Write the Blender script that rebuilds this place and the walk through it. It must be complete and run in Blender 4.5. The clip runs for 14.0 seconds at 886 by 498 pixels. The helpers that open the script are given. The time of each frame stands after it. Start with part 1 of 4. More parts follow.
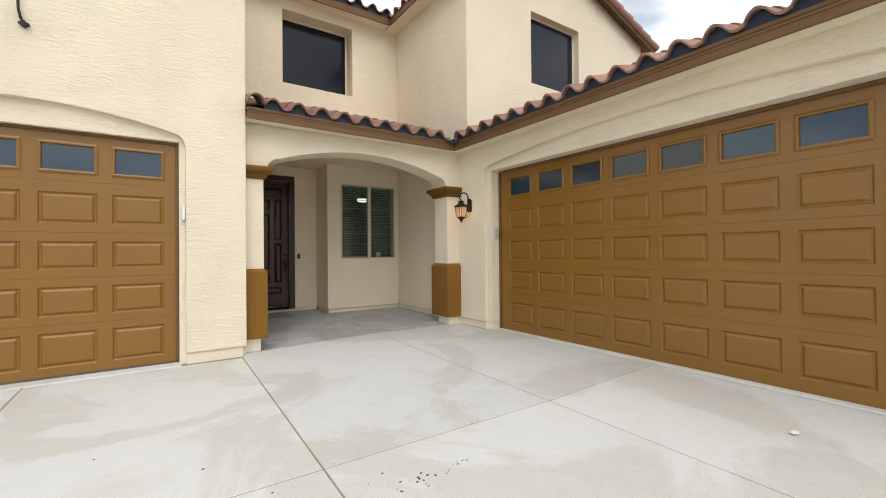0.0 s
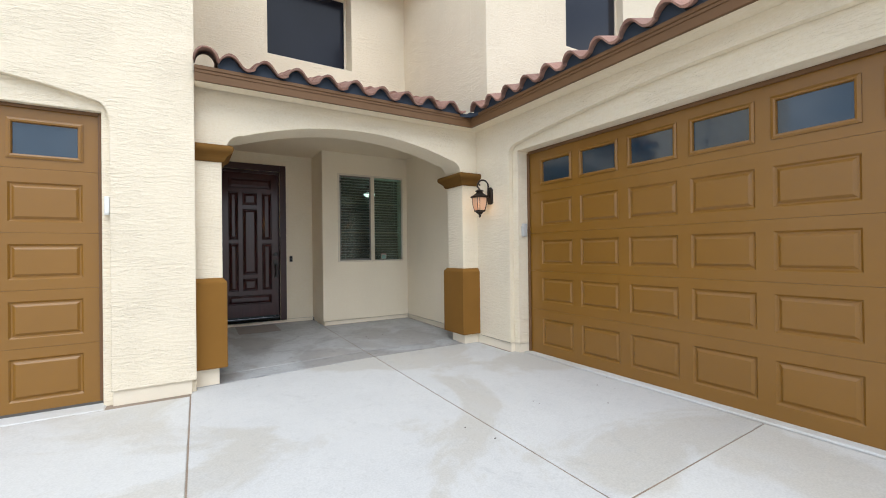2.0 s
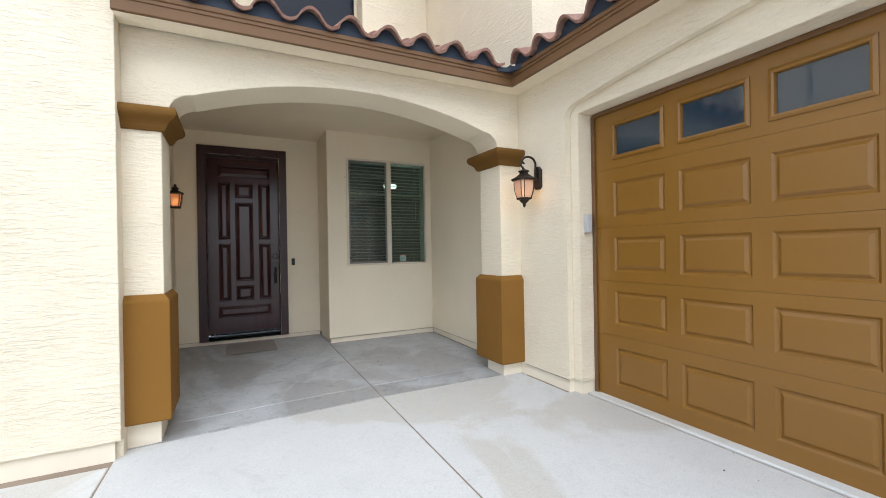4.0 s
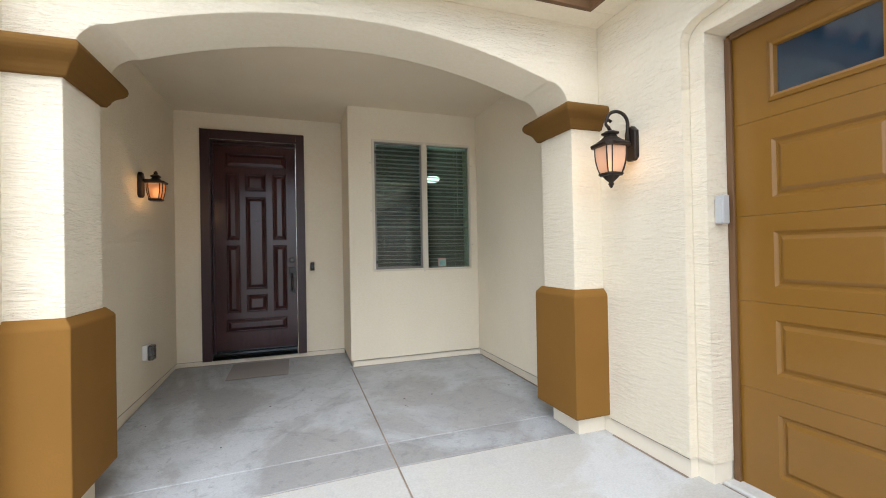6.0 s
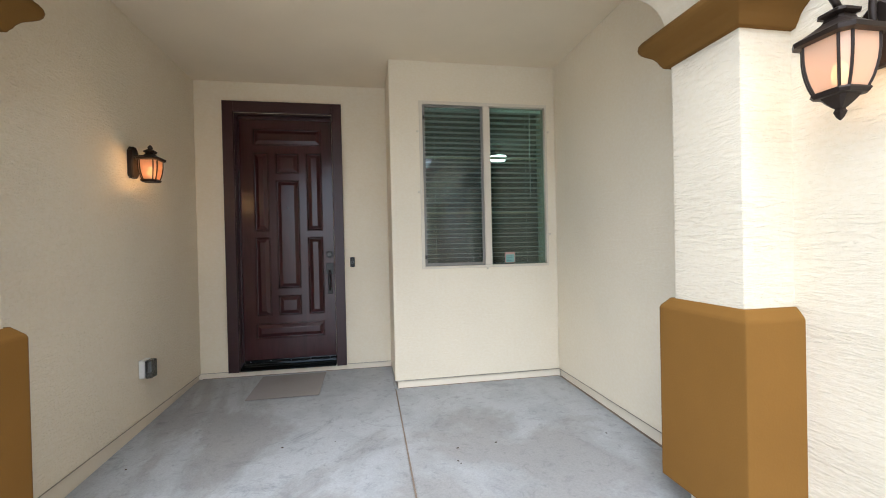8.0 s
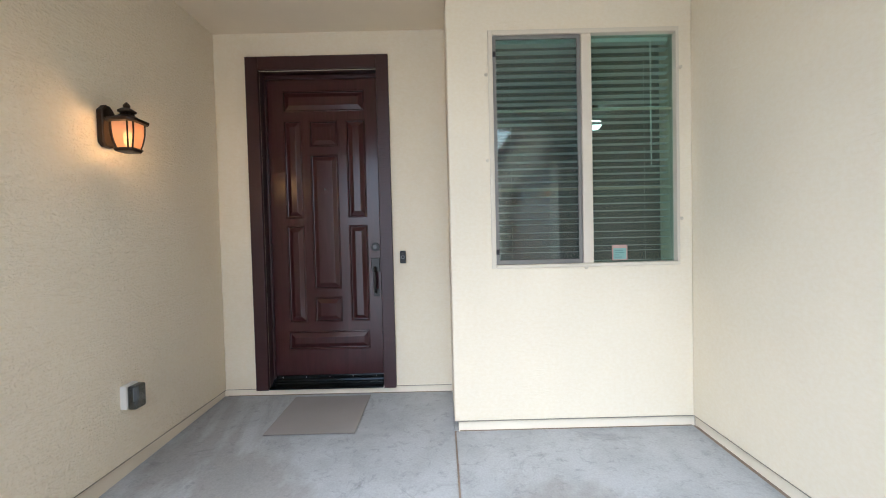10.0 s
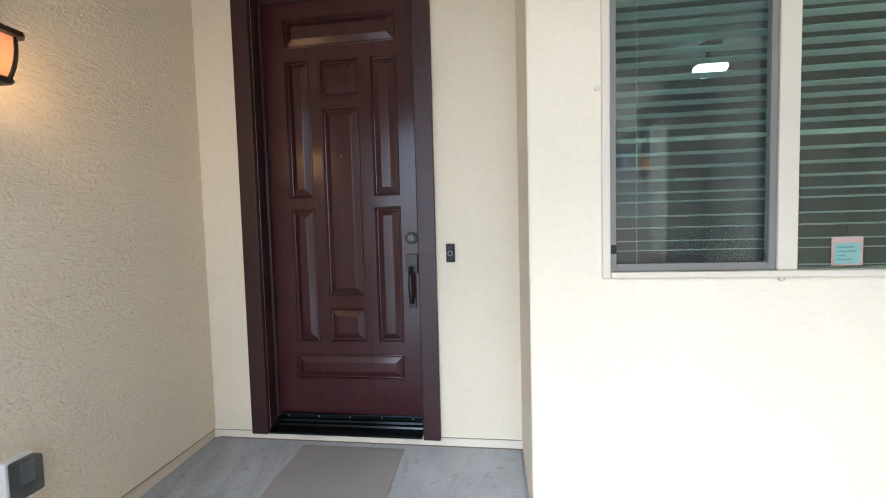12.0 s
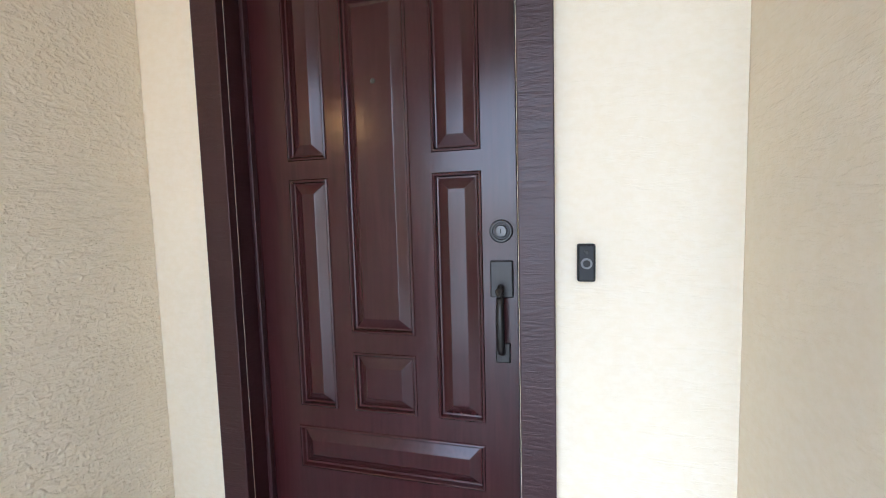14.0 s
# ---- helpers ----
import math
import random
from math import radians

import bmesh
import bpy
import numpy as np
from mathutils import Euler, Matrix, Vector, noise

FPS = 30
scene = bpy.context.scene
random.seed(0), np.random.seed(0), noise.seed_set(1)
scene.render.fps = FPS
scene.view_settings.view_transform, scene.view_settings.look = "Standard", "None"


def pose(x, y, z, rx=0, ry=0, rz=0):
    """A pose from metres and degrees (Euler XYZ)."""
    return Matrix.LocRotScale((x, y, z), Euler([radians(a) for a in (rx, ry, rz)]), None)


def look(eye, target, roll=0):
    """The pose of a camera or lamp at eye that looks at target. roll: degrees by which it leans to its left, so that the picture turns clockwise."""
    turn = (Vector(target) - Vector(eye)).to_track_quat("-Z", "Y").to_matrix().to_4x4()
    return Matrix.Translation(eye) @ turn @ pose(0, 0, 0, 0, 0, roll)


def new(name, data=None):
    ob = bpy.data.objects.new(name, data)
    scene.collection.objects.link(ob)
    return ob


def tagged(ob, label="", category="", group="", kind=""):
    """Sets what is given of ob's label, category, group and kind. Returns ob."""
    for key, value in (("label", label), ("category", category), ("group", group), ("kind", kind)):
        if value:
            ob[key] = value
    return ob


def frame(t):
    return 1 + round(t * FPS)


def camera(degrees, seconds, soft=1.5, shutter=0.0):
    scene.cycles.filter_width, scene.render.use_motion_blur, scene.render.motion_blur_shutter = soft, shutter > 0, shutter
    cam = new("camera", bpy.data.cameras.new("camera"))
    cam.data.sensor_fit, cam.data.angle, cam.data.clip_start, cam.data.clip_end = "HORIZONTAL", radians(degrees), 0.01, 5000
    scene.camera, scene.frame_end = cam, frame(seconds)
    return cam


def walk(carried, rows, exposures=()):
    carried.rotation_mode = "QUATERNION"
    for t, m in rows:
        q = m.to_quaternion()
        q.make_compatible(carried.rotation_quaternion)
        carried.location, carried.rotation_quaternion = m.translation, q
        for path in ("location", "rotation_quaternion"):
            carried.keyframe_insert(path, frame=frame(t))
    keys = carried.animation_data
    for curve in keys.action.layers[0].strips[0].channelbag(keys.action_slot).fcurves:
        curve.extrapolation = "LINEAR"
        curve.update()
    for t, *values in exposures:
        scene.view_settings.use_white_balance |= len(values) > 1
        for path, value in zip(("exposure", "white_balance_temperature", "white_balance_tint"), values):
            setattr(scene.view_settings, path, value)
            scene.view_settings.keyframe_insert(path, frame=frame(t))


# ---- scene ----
cam = camera(93.4, 14.0, soft=1.0)
PATH = [
    (0, (0.356, 0.488, 1.211), (1.482, 2.14, 1.226), -0.5),
    (0.5, (0.564, 0.717, 1.236), (1.672, 2.382, 1.247), -0.5),
    (1, (0.741, 0.989, 1.255), (1.835, 2.663, 1.263), -0.5),
    (1.5, (0.96, 1.233, 1.258), (2.027, 2.925, 1.265), -0.5),
    (2, (1.166, 1.497, 1.258), (2.203, 3.207, 1.267), -0.7),
    (2.5, (1.318, 1.769, 1.25), (2.328, 3.495, 1.261), -0.7),
    (3, (1.509, 2.059, 1.268), (2.483, 3.806, 1.277), -0.8),
    (5.5, (2.287, 3.374, 1.307), (3.03, 5.231, 1.313), -1.1),
    (6, (2.426, 3.628, 1.295), (3.092, 5.513, 1.31), -1.1),
    (6.5, (2.507, 3.864, 1.297), (3.108, 5.771, 1.306), -1.2),
    (7, (2.617, 4.101, 1.287), (3.139, 6.032, 1.295), -1.2),
    (7.5, (2.675, 4.33, 1.296), (3.135, 6.276, 1.291), -1.4),
    (8, (2.764, 4.591, 1.297), (3.118, 6.56, 1.281), -1.3),
    (10.5, (2.914, 5.823, 1.298), (2.863, 7.822, 1.238), -1.4),
    (11, (2.894, 6.077, 1.288), (2.789, 8.074, 1.219), -1.4),
    (11.5, (2.894, 6.356, 1.314), (2.714, 8.346, 1.216), -1.6),
    (12, (2.847, 6.617, 1.297), (2.597, 8.598, 1.188), -1.5),
    (12.5, (2.79, 6.892, 1.265), (2.462, 8.862, 1.159), -1.4),
    (13, (2.719, 7.151, 1.274), (2.341, 9.11, 1.136), -1.4),
    (13.5, (2.653, 7.443, 1.279), (2.193, 9.383, 1.13), -1.5),
    (14, (2.531, 7.671, 1.284), (2.021, 9.598, 1.127), -1.6),
]
EXPOSURES = [(0.0, -0.02, 6700, 10), (0.5, 0.03, 6200, 10), (1.5, 0.13, 6120, 10), (3.0, 0.31, 5980, 10), (5.5, 0.58, 6000, 10), (6.5, 0.80, 5900, 10),
             (8.0, 1.08, 5750, 10), (10.5, 1.62, 5450, 10), (12.0, 1.80, 5380, 10), (13.0, 1.96, 5400, 10), (14.0, 2.32, 5200, 10)]
walk(cam, [(t, look(eye, target, roll)) for t, eye, target, roll in PATH], EXPOSURES)

# ---- world and sun: a bright overcast sky ----
world = bpy.data.worlds.new("sky")
scene.world = world
world.use_nodes = True
wt = world.node_tree
wt.nodes.clear()
w_out = wt.nodes.new("ShaderNodeOutputWorld")
w_mix = wt.nodes.new("ShaderNodeMixShader")
w_blue = wt.nodes.new("ShaderNodeBackground")
w_cloud = wt.nodes.new("ShaderNodeBackground")
w_sky = wt.nodes.new("ShaderNodeTexSky")
w_sky.sky_type, w_sky.sun_disc = "NISHITA", False
w_sky.sun_elevation, w_sky.sun_rotation = radians(54), radians(197)
w_blue.inputs["Strength"].default_value = 0.12
w_tc = wt.nodes.new("ShaderNodeTexCoord")
w_map = wt.nodes.new("ShaderNodeMapping")
w_map.inputs["Scale"].default_value = (1.0, 1.0, 2.6)
w_noise = wt.nodes.new("ShaderNodeTexNoise")
w_noise.inputs["Scale"].default_value, w_noise.inputs["Detail"].default_value = 3.2, 6.0
w_ramp = wt.nodes.new("ShaderNodeValToRGB")
w_ramp.color_ramp.elements[0].position, w_ramp.color_ramp.elements[0].color = 0.36, (0.35, 0.35, 0.35, 1)
w_ramp.color_ramp.elements[1].position, w_ramp.color_ramp.elements[1].color = 0.62, (1, 1, 1, 1)
w_tone = wt.nodes.new("ShaderNodeValToRGB")
w_tone.color_ramp.elements[0].position, w_tone.color_ramp.elements[0].color = 0.3, (0.66, 0.74, 0.84, 1)
w_tone.color_ramp.elements[1].position, w_tone.color_ramp.elements[1].color = 0.7, (0.98, 0.98, 0.97, 1)
wl = wt.links.new
wl(w_tc.outputs["Generated"], w_map.inputs["Vector"])
wl(w_map.outputs["Vector"], w_noise.inputs["Vector"])
wl(w_noise.outputs["Fac"], w_ramp.inputs["Fac"])
wl(w_noise.outputs["Fac"], w_tone.inputs["Fac"])
w_sep = wt.nodes.new("ShaderNodeSeparateXYZ")
w_zen = wt.nodes.new("ShaderNodeMapRange")
w_zen.inputs["To Min"].default_value, w_zen.inputs["To Max"].default_value = 1.5, 1.85
wl(w_tc.outputs["Generated"], w_sep.inputs["Vector"])
wl(w_sep.outputs["Z"], w_zen.inputs["Value"])
wl(w_zen.outputs["Result"], w_cloud.inputs["Strength"])
wl(w_tone.outputs["Color"], w_cloud.inputs["Color"])
wl(w_sky.outputs["Color"], w_blue.inputs["Color"])
wl(w_ramp.outputs["Color"], w_mix.inputs["Fac"])
wl(w_blue.outputs["Background"], w_mix.inputs[1])
wl(w_cloud.outputs["Background"], w_mix.inputs[2])
wl(w_mix.outputs["Shader"], w_out.inputs["Surface"])

sun = new("sun", bpy.data.lights.new("sun", "SUN"))
sun.data.energy, sun.data.angle, sun.data.color = 1.8, radians(55), (1.0, 0.96, 0.91)
sun.matrix_world = look((-1.4, -4.6, 6.6), (0.0, 0.0, 0.0))


# ---- materials ----
def nodes_of(name):
    m = bpy.data.materials.new(name)
    m.use_nodes = True
    t = m.node_tree
    return m, t, t.nodes["Principled BSDF"], t.links.new


def tex_noise(t, vec, scale, detail=4.0, rough=0.55, distort=0.0):
    n = t.nodes.new("ShaderNodeTexNoise")
    n.inputs["Scale"].default_value, n.inputs["Detail"].default_value = scale, detail
    n.inputs["Roughness"].default_value, n.inputs["Distortion"].default_value = rough, distort
    t.links.new(vec, n.inputs["Vector"])
    return n.outputs["Fac"]


def ramp(t, fac, a, b, ca=(0, 0, 0), cb=(1, 1, 1)):
    r = t.nodes.new("ShaderNodeValToRGB")
    e = r.color_ramp.elements
    e[0].position, e[0].color, e[1].position, e[1].color = a, (*ca, 1), b, (*cb, 1)
    t.links.new(fac, r.inputs["Fac"])
    return r.outputs["Color"]


def mixc(t, fac, a, b, mode="MIX"):
    n = t.nodes.new("ShaderNodeMix")
    n.data_type, n.blend_type = "RGBA", mode
    for socket, v in ((n.inputs[0], fac), (n.inputs[6], a), (n.inputs[7], b)):
        if isinstance(v, bpy.types.NodeSocket):
            t.links.new(v, socket)
        elif isinstance(v, tuple):
            socket.default_value = (*v, 1)
        else:
            socket.default_value = v
    return n.outputs[2]


def scaled_pos(t, sx, sy, sz):
    g = t.nodes.new("ShaderNodeNewGeometry")
    m = t.nodes.new("ShaderNodeMapping")
    m.inputs["Scale"].default_value = (sx, sy, sz)
    t.links.new(g.outputs["Position"], m.inputs["Vector"])
    return m.outputs["Vector"]


def bump(t, height, strength, distance, normal=None):
    b = t.nodes.new("ShaderNodeBump")
    b.inputs["Strength"].default_value, b.inputs["Distance"].default_value = strength, distance
    t.links.new(height, b.inputs["Height"])
    if normal is not None:
        t.links.new(normal, b.inputs["Normal"])
    return b.outputs["Normal"]


def round_edges(t, radius):
    b = t.nodes.new("ShaderNodeBevel")
    b.samples = 4
    b.inputs["Radius"].default_value = radius
    return b.outputs["Normal"]


def stucco(name, colour, depth, knobbly=0.0, relief=0.004, sparse=0.0):
    """Skip-trowelled plaster: flat lifts with sharp torn edges running level, over fine sand grain; knobbly adds lumps."""
    m, t, p, link = nodes_of(name)
    lo = 0.47 + sparse
    lift = ramp(t, tex_noise(t, scaled_pos(t, 8, 8, 40), 1.0, 5, 0.6, 0.5), lo, lo + 0.13)
    tear = ramp(t, tex_noise(t, scaled_pos(t, 17, 17, 90), 1.0, 4, 0.55, 0.6), lo + 0.03, lo + 0.14)
    mask = ramp(t, tex_noise(t, scaled_pos(t, 2.6, 2.6, 4.5), 1.0, 3), 0.36, 0.62, (0.45, 0.45, 0.45), (1, 1, 1))
    grain = tex_noise(t, scaled_pos(t, 150, 150, 170), 1.0, 3)
    sand = tex_noise(t, scaled_pos(t, 42, 42, 60), 1.0, 3)
    lumps = ramp(t, tex_noise(t, scaled_pos(t, 70, 70, 88), 1.0, 4, 0.5, 0.2), 0.46, 0.70)
    trowelled = mixc(t, mask, (0.5, 0.5, 0.5), mixc(t, 0.42, lift, tear))
    trowelled = mixc(t, 0.14, mixc(t, 0.10, trowelled, sand), grain)
    patch = ramp(t, tex_noise(t, scaled_pos(t, 2.2, 2.2, 3.2), 1.0, 3), 0.34, 0.60, (0.35, 0.35, 0.35), (1, 1, 1))
    hgt = mixc(t, mixc(t, patch, (0.0, 0.0, 0.0), (knobbly,) * 3), trowelled, mixc(t, 0.15, lumps, grain))
    broad = tex_noise(t, scaled_pos(t, 0.9, 0.9, 0.7), 1.0, 5)
    dull = tuple(c * 0.93 for c in colour)
    c = mixc(t, ramp(t, broad, 0.35, 0.65), colour, dull)
    link(mixc(t, 0.05, c, ramp(t, sand, 0.35, 0.65), "OVERLAY"), p.inputs["Base Color"])
    p.inputs["Roughness"].default_value = 0.92
    p.inputs["Specular IOR Level"].default_value = 0.2
    link(bump(t, hgt, depth, relief, round_edges(t, 0.014)), p.inputs["Normal"])
    return m


def painted(name, colour, rough=0.5, wear=0.12, spec=0.35, grain=(12, 12, 12), relief=0.08, radius=0.004):
    m, t, p, link = nodes_of(name)
    a = tex_noise(t, scaled_pos(t, 1.7, 1.7, 1.7), 1.0, 6)
    b = tex_noise(t, scaled_pos(t, *grain), 4.0, 4)
    dark = tuple(c * (1 - wear) for c in colour)
    pale = tuple(min(1, c * (1 + wear)) for c in colour)
    link(mixc(t, 0.35, mixc(t, ramp(t, a, 0.3, 0.7), dark, pale), mixc(t, b, dark, pale)), p.inputs["Base Color"])
    link(ramp(t, b, 0.2, 0.8, (rough - 0.06,) * 3, (rough + 0.06,) * 3), p.inputs["Roughness"])
    p.inputs["Specular IOR Level"].default_value = spec
    link(bump(t, b, relief, 0.002, round_edges(t, radius)), p.inputs["Normal"])
    return m


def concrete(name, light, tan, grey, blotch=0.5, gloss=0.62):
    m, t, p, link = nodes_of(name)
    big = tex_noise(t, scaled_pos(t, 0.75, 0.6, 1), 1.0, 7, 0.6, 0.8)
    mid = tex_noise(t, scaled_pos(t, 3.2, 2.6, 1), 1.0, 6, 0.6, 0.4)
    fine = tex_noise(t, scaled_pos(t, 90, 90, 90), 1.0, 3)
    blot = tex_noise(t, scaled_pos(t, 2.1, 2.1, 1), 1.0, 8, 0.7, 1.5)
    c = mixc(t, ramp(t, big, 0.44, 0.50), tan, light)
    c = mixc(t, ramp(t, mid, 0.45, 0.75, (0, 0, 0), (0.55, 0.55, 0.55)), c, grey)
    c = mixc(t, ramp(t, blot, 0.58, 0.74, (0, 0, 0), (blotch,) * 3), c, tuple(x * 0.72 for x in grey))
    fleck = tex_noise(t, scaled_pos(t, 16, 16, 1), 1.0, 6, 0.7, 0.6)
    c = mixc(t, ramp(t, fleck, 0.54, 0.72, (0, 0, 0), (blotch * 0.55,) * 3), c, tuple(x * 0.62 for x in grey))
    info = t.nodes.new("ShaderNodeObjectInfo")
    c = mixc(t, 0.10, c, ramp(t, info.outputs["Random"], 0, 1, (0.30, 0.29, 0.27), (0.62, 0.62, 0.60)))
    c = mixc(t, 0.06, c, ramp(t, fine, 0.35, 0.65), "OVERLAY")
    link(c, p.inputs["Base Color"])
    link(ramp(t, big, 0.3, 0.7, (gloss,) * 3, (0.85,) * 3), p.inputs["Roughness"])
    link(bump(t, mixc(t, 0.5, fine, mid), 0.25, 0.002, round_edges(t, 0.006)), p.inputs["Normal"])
    return m


def door_wood(name, colour, stretch, relief, rough):
    m, t, p, link = nodes_of(name)
    g = tex_noise(t, scaled_pos(t, *stretch), 1.0, 5, 0.6, 1.6)
    w = tex_noise(t, scaled_pos(t, 2, 2, 2), 1.0, 4)
    c = mixc(t, ramp(t, g, 0.3, 0.7), tuple(x * 0.78 for x in colour), tuple(x * 1.24 for x in colour))
    link(mixc(t, ramp(t, w, 0.3, 0.7), c, tuple(x * 0.9 for x in colour)), p.inputs["Base Color"])
    link(ramp(t, g, 0.2, 0.8, (rough,) * 3, (rough + 0.07,) * 3), p.inputs["Roughness"])
    p.inputs["Specular IOR Level"].default_value = 0.5
    link(bump(t, g, relief, 0.002, round_edges(t, 0.003)), p.inputs["Normal"])
    return m


def metal(name, colour, rough, metallic=0.6):
    m, t, p, link = nodes_of(name)
    n = tex_noise(t, scaled_pos(t, 40, 40, 40), 1.0, 4)
    link(mixc(t, n, tuple(x * 0.7 for x in colour), tuple(min(1, x * 1.3) for x in colour)), p.inputs["Base Color"])
    link(ramp(t, n, 0.2, 0.8, (rough - 0.07,) * 3, (rough + 0.1,) * 3), p.inputs["Roughness"])
    p.inputs["Metallic"].default_value = metallic
    link(bump(t, n, 0.1, 0.001, round_edges(t, 0.002)), p.inputs["Normal"])
    return m


def clear_glass(name, tint, gloss_rough=0.01):
    m, t, p, link = nodes_of(name)
    t.nodes.remove(p)
    tr, gl = t.nodes.new("ShaderNodeBsdfTransparent"), t.nodes.new("ShaderNodeBsdfGlossy")
    mx = t.nodes.new("ShaderNodeMixShader")
    fr = t.nodes.new("ShaderNodeLayerWeight")
    fr.inputs["Blend"].default_value = 0.5
    steep = t.nodes.new("ShaderNodeMath")
    steep.operation, steep.inputs[1].default_value = "POWER", 5.0
    gloss = t.nodes.new("ShaderNodeMath")
    gloss.operation = "MULTIPLY_ADD"
    gloss.inputs[1].default_value, gloss.inputs[2].default_value = 0.9, 0.085
    link(fr.outputs["Facing"], steep.inputs[0])
    link(steep.outputs[0], gloss.inputs[0])
    tr.inputs["Color"].default_value = (*tint, 1)
    gl.inputs["Roughness"].default_value = gloss_rough
    link(gloss.outputs[0], mx.inputs["Fac"])
    link(tr.outputs["BSDF"], mx.inputs[1])
    link(gl.outputs["BSDF"], mx.inputs[2])
    link(mx.outputs["Shader"], t.nodes["Material Output"].inputs["Surface"])
    return m


def screen_mesh(name, colour, open_part):
    m, t, p, link = nodes_of(name)
    tr = t.nodes.new("ShaderNodeBsdfTransparent")
    mx = t.nodes.new("ShaderNodeMixShader")
    mx.inputs["Fac"].default_value = 1 - open_part
    p.inputs["Base Color"].default_value = (*colour, 1)
    p.inputs["Roughness"].default_value = 0.6
    link(tr.outputs["BSDF"], mx.inputs[1])
    link(p.outputs["BSDF"], mx.inputs[2])
    link(mx.outputs["Shader"], t.nodes["Material Output"].inputs["Surface"])
    return m


def glowing(name, colour, strength, base=(0.9, 0.8, 0.65)):
    m, t, p, link = nodes_of(name)
    p.inputs["Base Color"].default_value = (*base, 1)
    p.inputs["Roughness"].default_value = 0.35
    p.inputs["Emission Color"].default_value = (*colour, 1)
    p.inputs["Emission Strength"].default_value = strength
    return m


def lamp_glass_material(name, base, glow, strength):
    m, t, p, link = nodes_of(name)
    tr = t.nodes.new("ShaderNodeBsdfTransparent")
    mx = t.nodes.new("ShaderNodeMixShader")
    mx.inputs["Fac"].default_value = 0.72
    tr.inputs["Color"].default_value = (1.0, 0.86, 0.66, 1)
    p.inputs["Base Color"].default_value = (*base, 1)
    p.inputs["Roughness"].default_value = 0.3
    p.inputs["Emission Color"].default_value = (*glow, 1)
    p.inputs["Emission Strength"].default_value = strength
    link(tr.outputs["BSDF"], mx.inputs[1])
    link(p.outputs["BSDF"], mx.inputs[2])
    link(mx.outputs["Shader"], t.nodes["Material Output"].inputs["Surface"])
    return m


def tile_material():
    m, t, p, link = nodes_of("clay_tile")
    info = t.nodes.new("ShaderNodeObjectInfo")
    n = tex_noise(t, scaled_pos(t, 9, 9, 9), 1.0, 6, 0.65)
    f = tex_noise(t, scaled_pos(t, 70, 70, 70), 1.0, 3)
    c = ramp(t, info.outputs["Random"], 0.0, 1.0, (0.17, 0.08, 0.055), (0.38, 0.20, 0.145))
    c = mixc(t, ramp(t, n, 0.35, 0.7), c, (0.31, 0.19, 0.145))
    c = mixc(t, ramp(t, f, 0.55, 0.75), c, (0.12, 0.07, 0.06))
    link(c, p.inputs["Base Color"])
    p.inputs["Roughness"].default_value = 0.85
    link(bump(t, mixc(t, 0.5, n, f), 0.4, 0.003), p.inputs["Normal"])
    return m


def gravel_material():
    m, t, p, link = nodes_of("desert_gravel")
    v = t.nodes.new("ShaderNodeTexVoronoi")
    v.inputs["Scale"].default_value = 28
    link(scaled_pos(t, 1, 1, 1), v.inputs["Vector"])
    n = tex_noise(t, scaled_pos(t, 0.4, 0.4, 0.4), 1.0, 6)
    c = ramp(t, v.outputs["Color"], 0.0, 1.0, (0.22, 0.16, 0.11), (0.50, 0.41, 0.31))
    link(mixc(t, ramp(t, n, 0.3, 0.7), c, (0.36, 0.28, 0.2)), p.inputs["Base Color"])
    p.inputs["Roughness"].default_value = 0.95
    link(bump(t, v.outputs["Distance"], 0.6, 0.02), p.inputs["Normal"])
    return m


CREAM = (0.82, 0.73, 0.565)
STUCCO = stucco("cream_stucco", CREAM, 0.95, 0.0, 0.0068)
SMOOTH = stucco("fine_cream_stucco", CREAM, 0.4, 0.0, 0.004, 0.07)
KNOBBLY = stucco("knobbly_cream_stucco", CREAM, 0.85, 0.72, 0.0065)
RETURN = stucco("worn_cream_stucco", CREAM, 0.5, 0.25, 0.004, 0.03)
BASE = painted("cream_base", (0.79, 0.71, 0.57), 0.85, 0.07, 0.2, (20, 20, 20), 0.2)
CEIL = painted("porch_ceiling_paint", (0.74, 0.64, 0.48), 0.9, 0.05, 0.2, (30, 30, 30), 0.3)
BROWN = painted("brown_foam_trim", (0.215, 0.105, 0.022), 0.85, 0.10, 0.14, (30, 30, 30), 0.35, 0.012)
# Wainscot brown, darkened to carry the eave's shade on the capitals.
CAPSHADE = painted("eave_shaded_brown", (0.150, 0.075, 0.017), 0.85, 0.10, 0.14, (30, 30, 30), 0.35, 0.012)
FASCIA = painted("brown_fascia_paint", (0.145, 0.075, 0.031), 0.55, 0.12, 0.35, (3, 3, 30), 0.2)
GDOOR = painted("golden_brown_door_paint", (0.219, 0.102, 0.012), 0.38, 0.07, 0.32, (3, 3, 60), 0.08, 0.001)
GDOOR.node_tree.nodes["Principled BSDF"].inputs["Coat Weight"].default_value = 0.5
GDOOR.node_tree.nodes["Principled BSDF"].inputs["Coat Roughness"].default_value = 0.22
DRIVE = concrete("driveway_concrete", (0.575, 0.58, 0.565), (0.50, 0.485, 0.44), (0.525, 0.535, 0.53), 0.3)
# Driveway concrete toned down a little: soft edge of the porch shade.
APRONSHADE = concrete("half_shaded_concrete", (0.555, 0.562, 0.555), (0.48, 0.468, 0.43), (0.49, 0.50, 0.50), 0.4, 0.6)
# Same concrete again, with the porch's shade coloured in beside real stains.
PORCHSHADE = concrete("shaded_stained_concrete", (0.395, 0.41, 0.42), (0.285, 0.28, 0.272), (0.20, 0.208, 0.212), 1.0, 0.40)
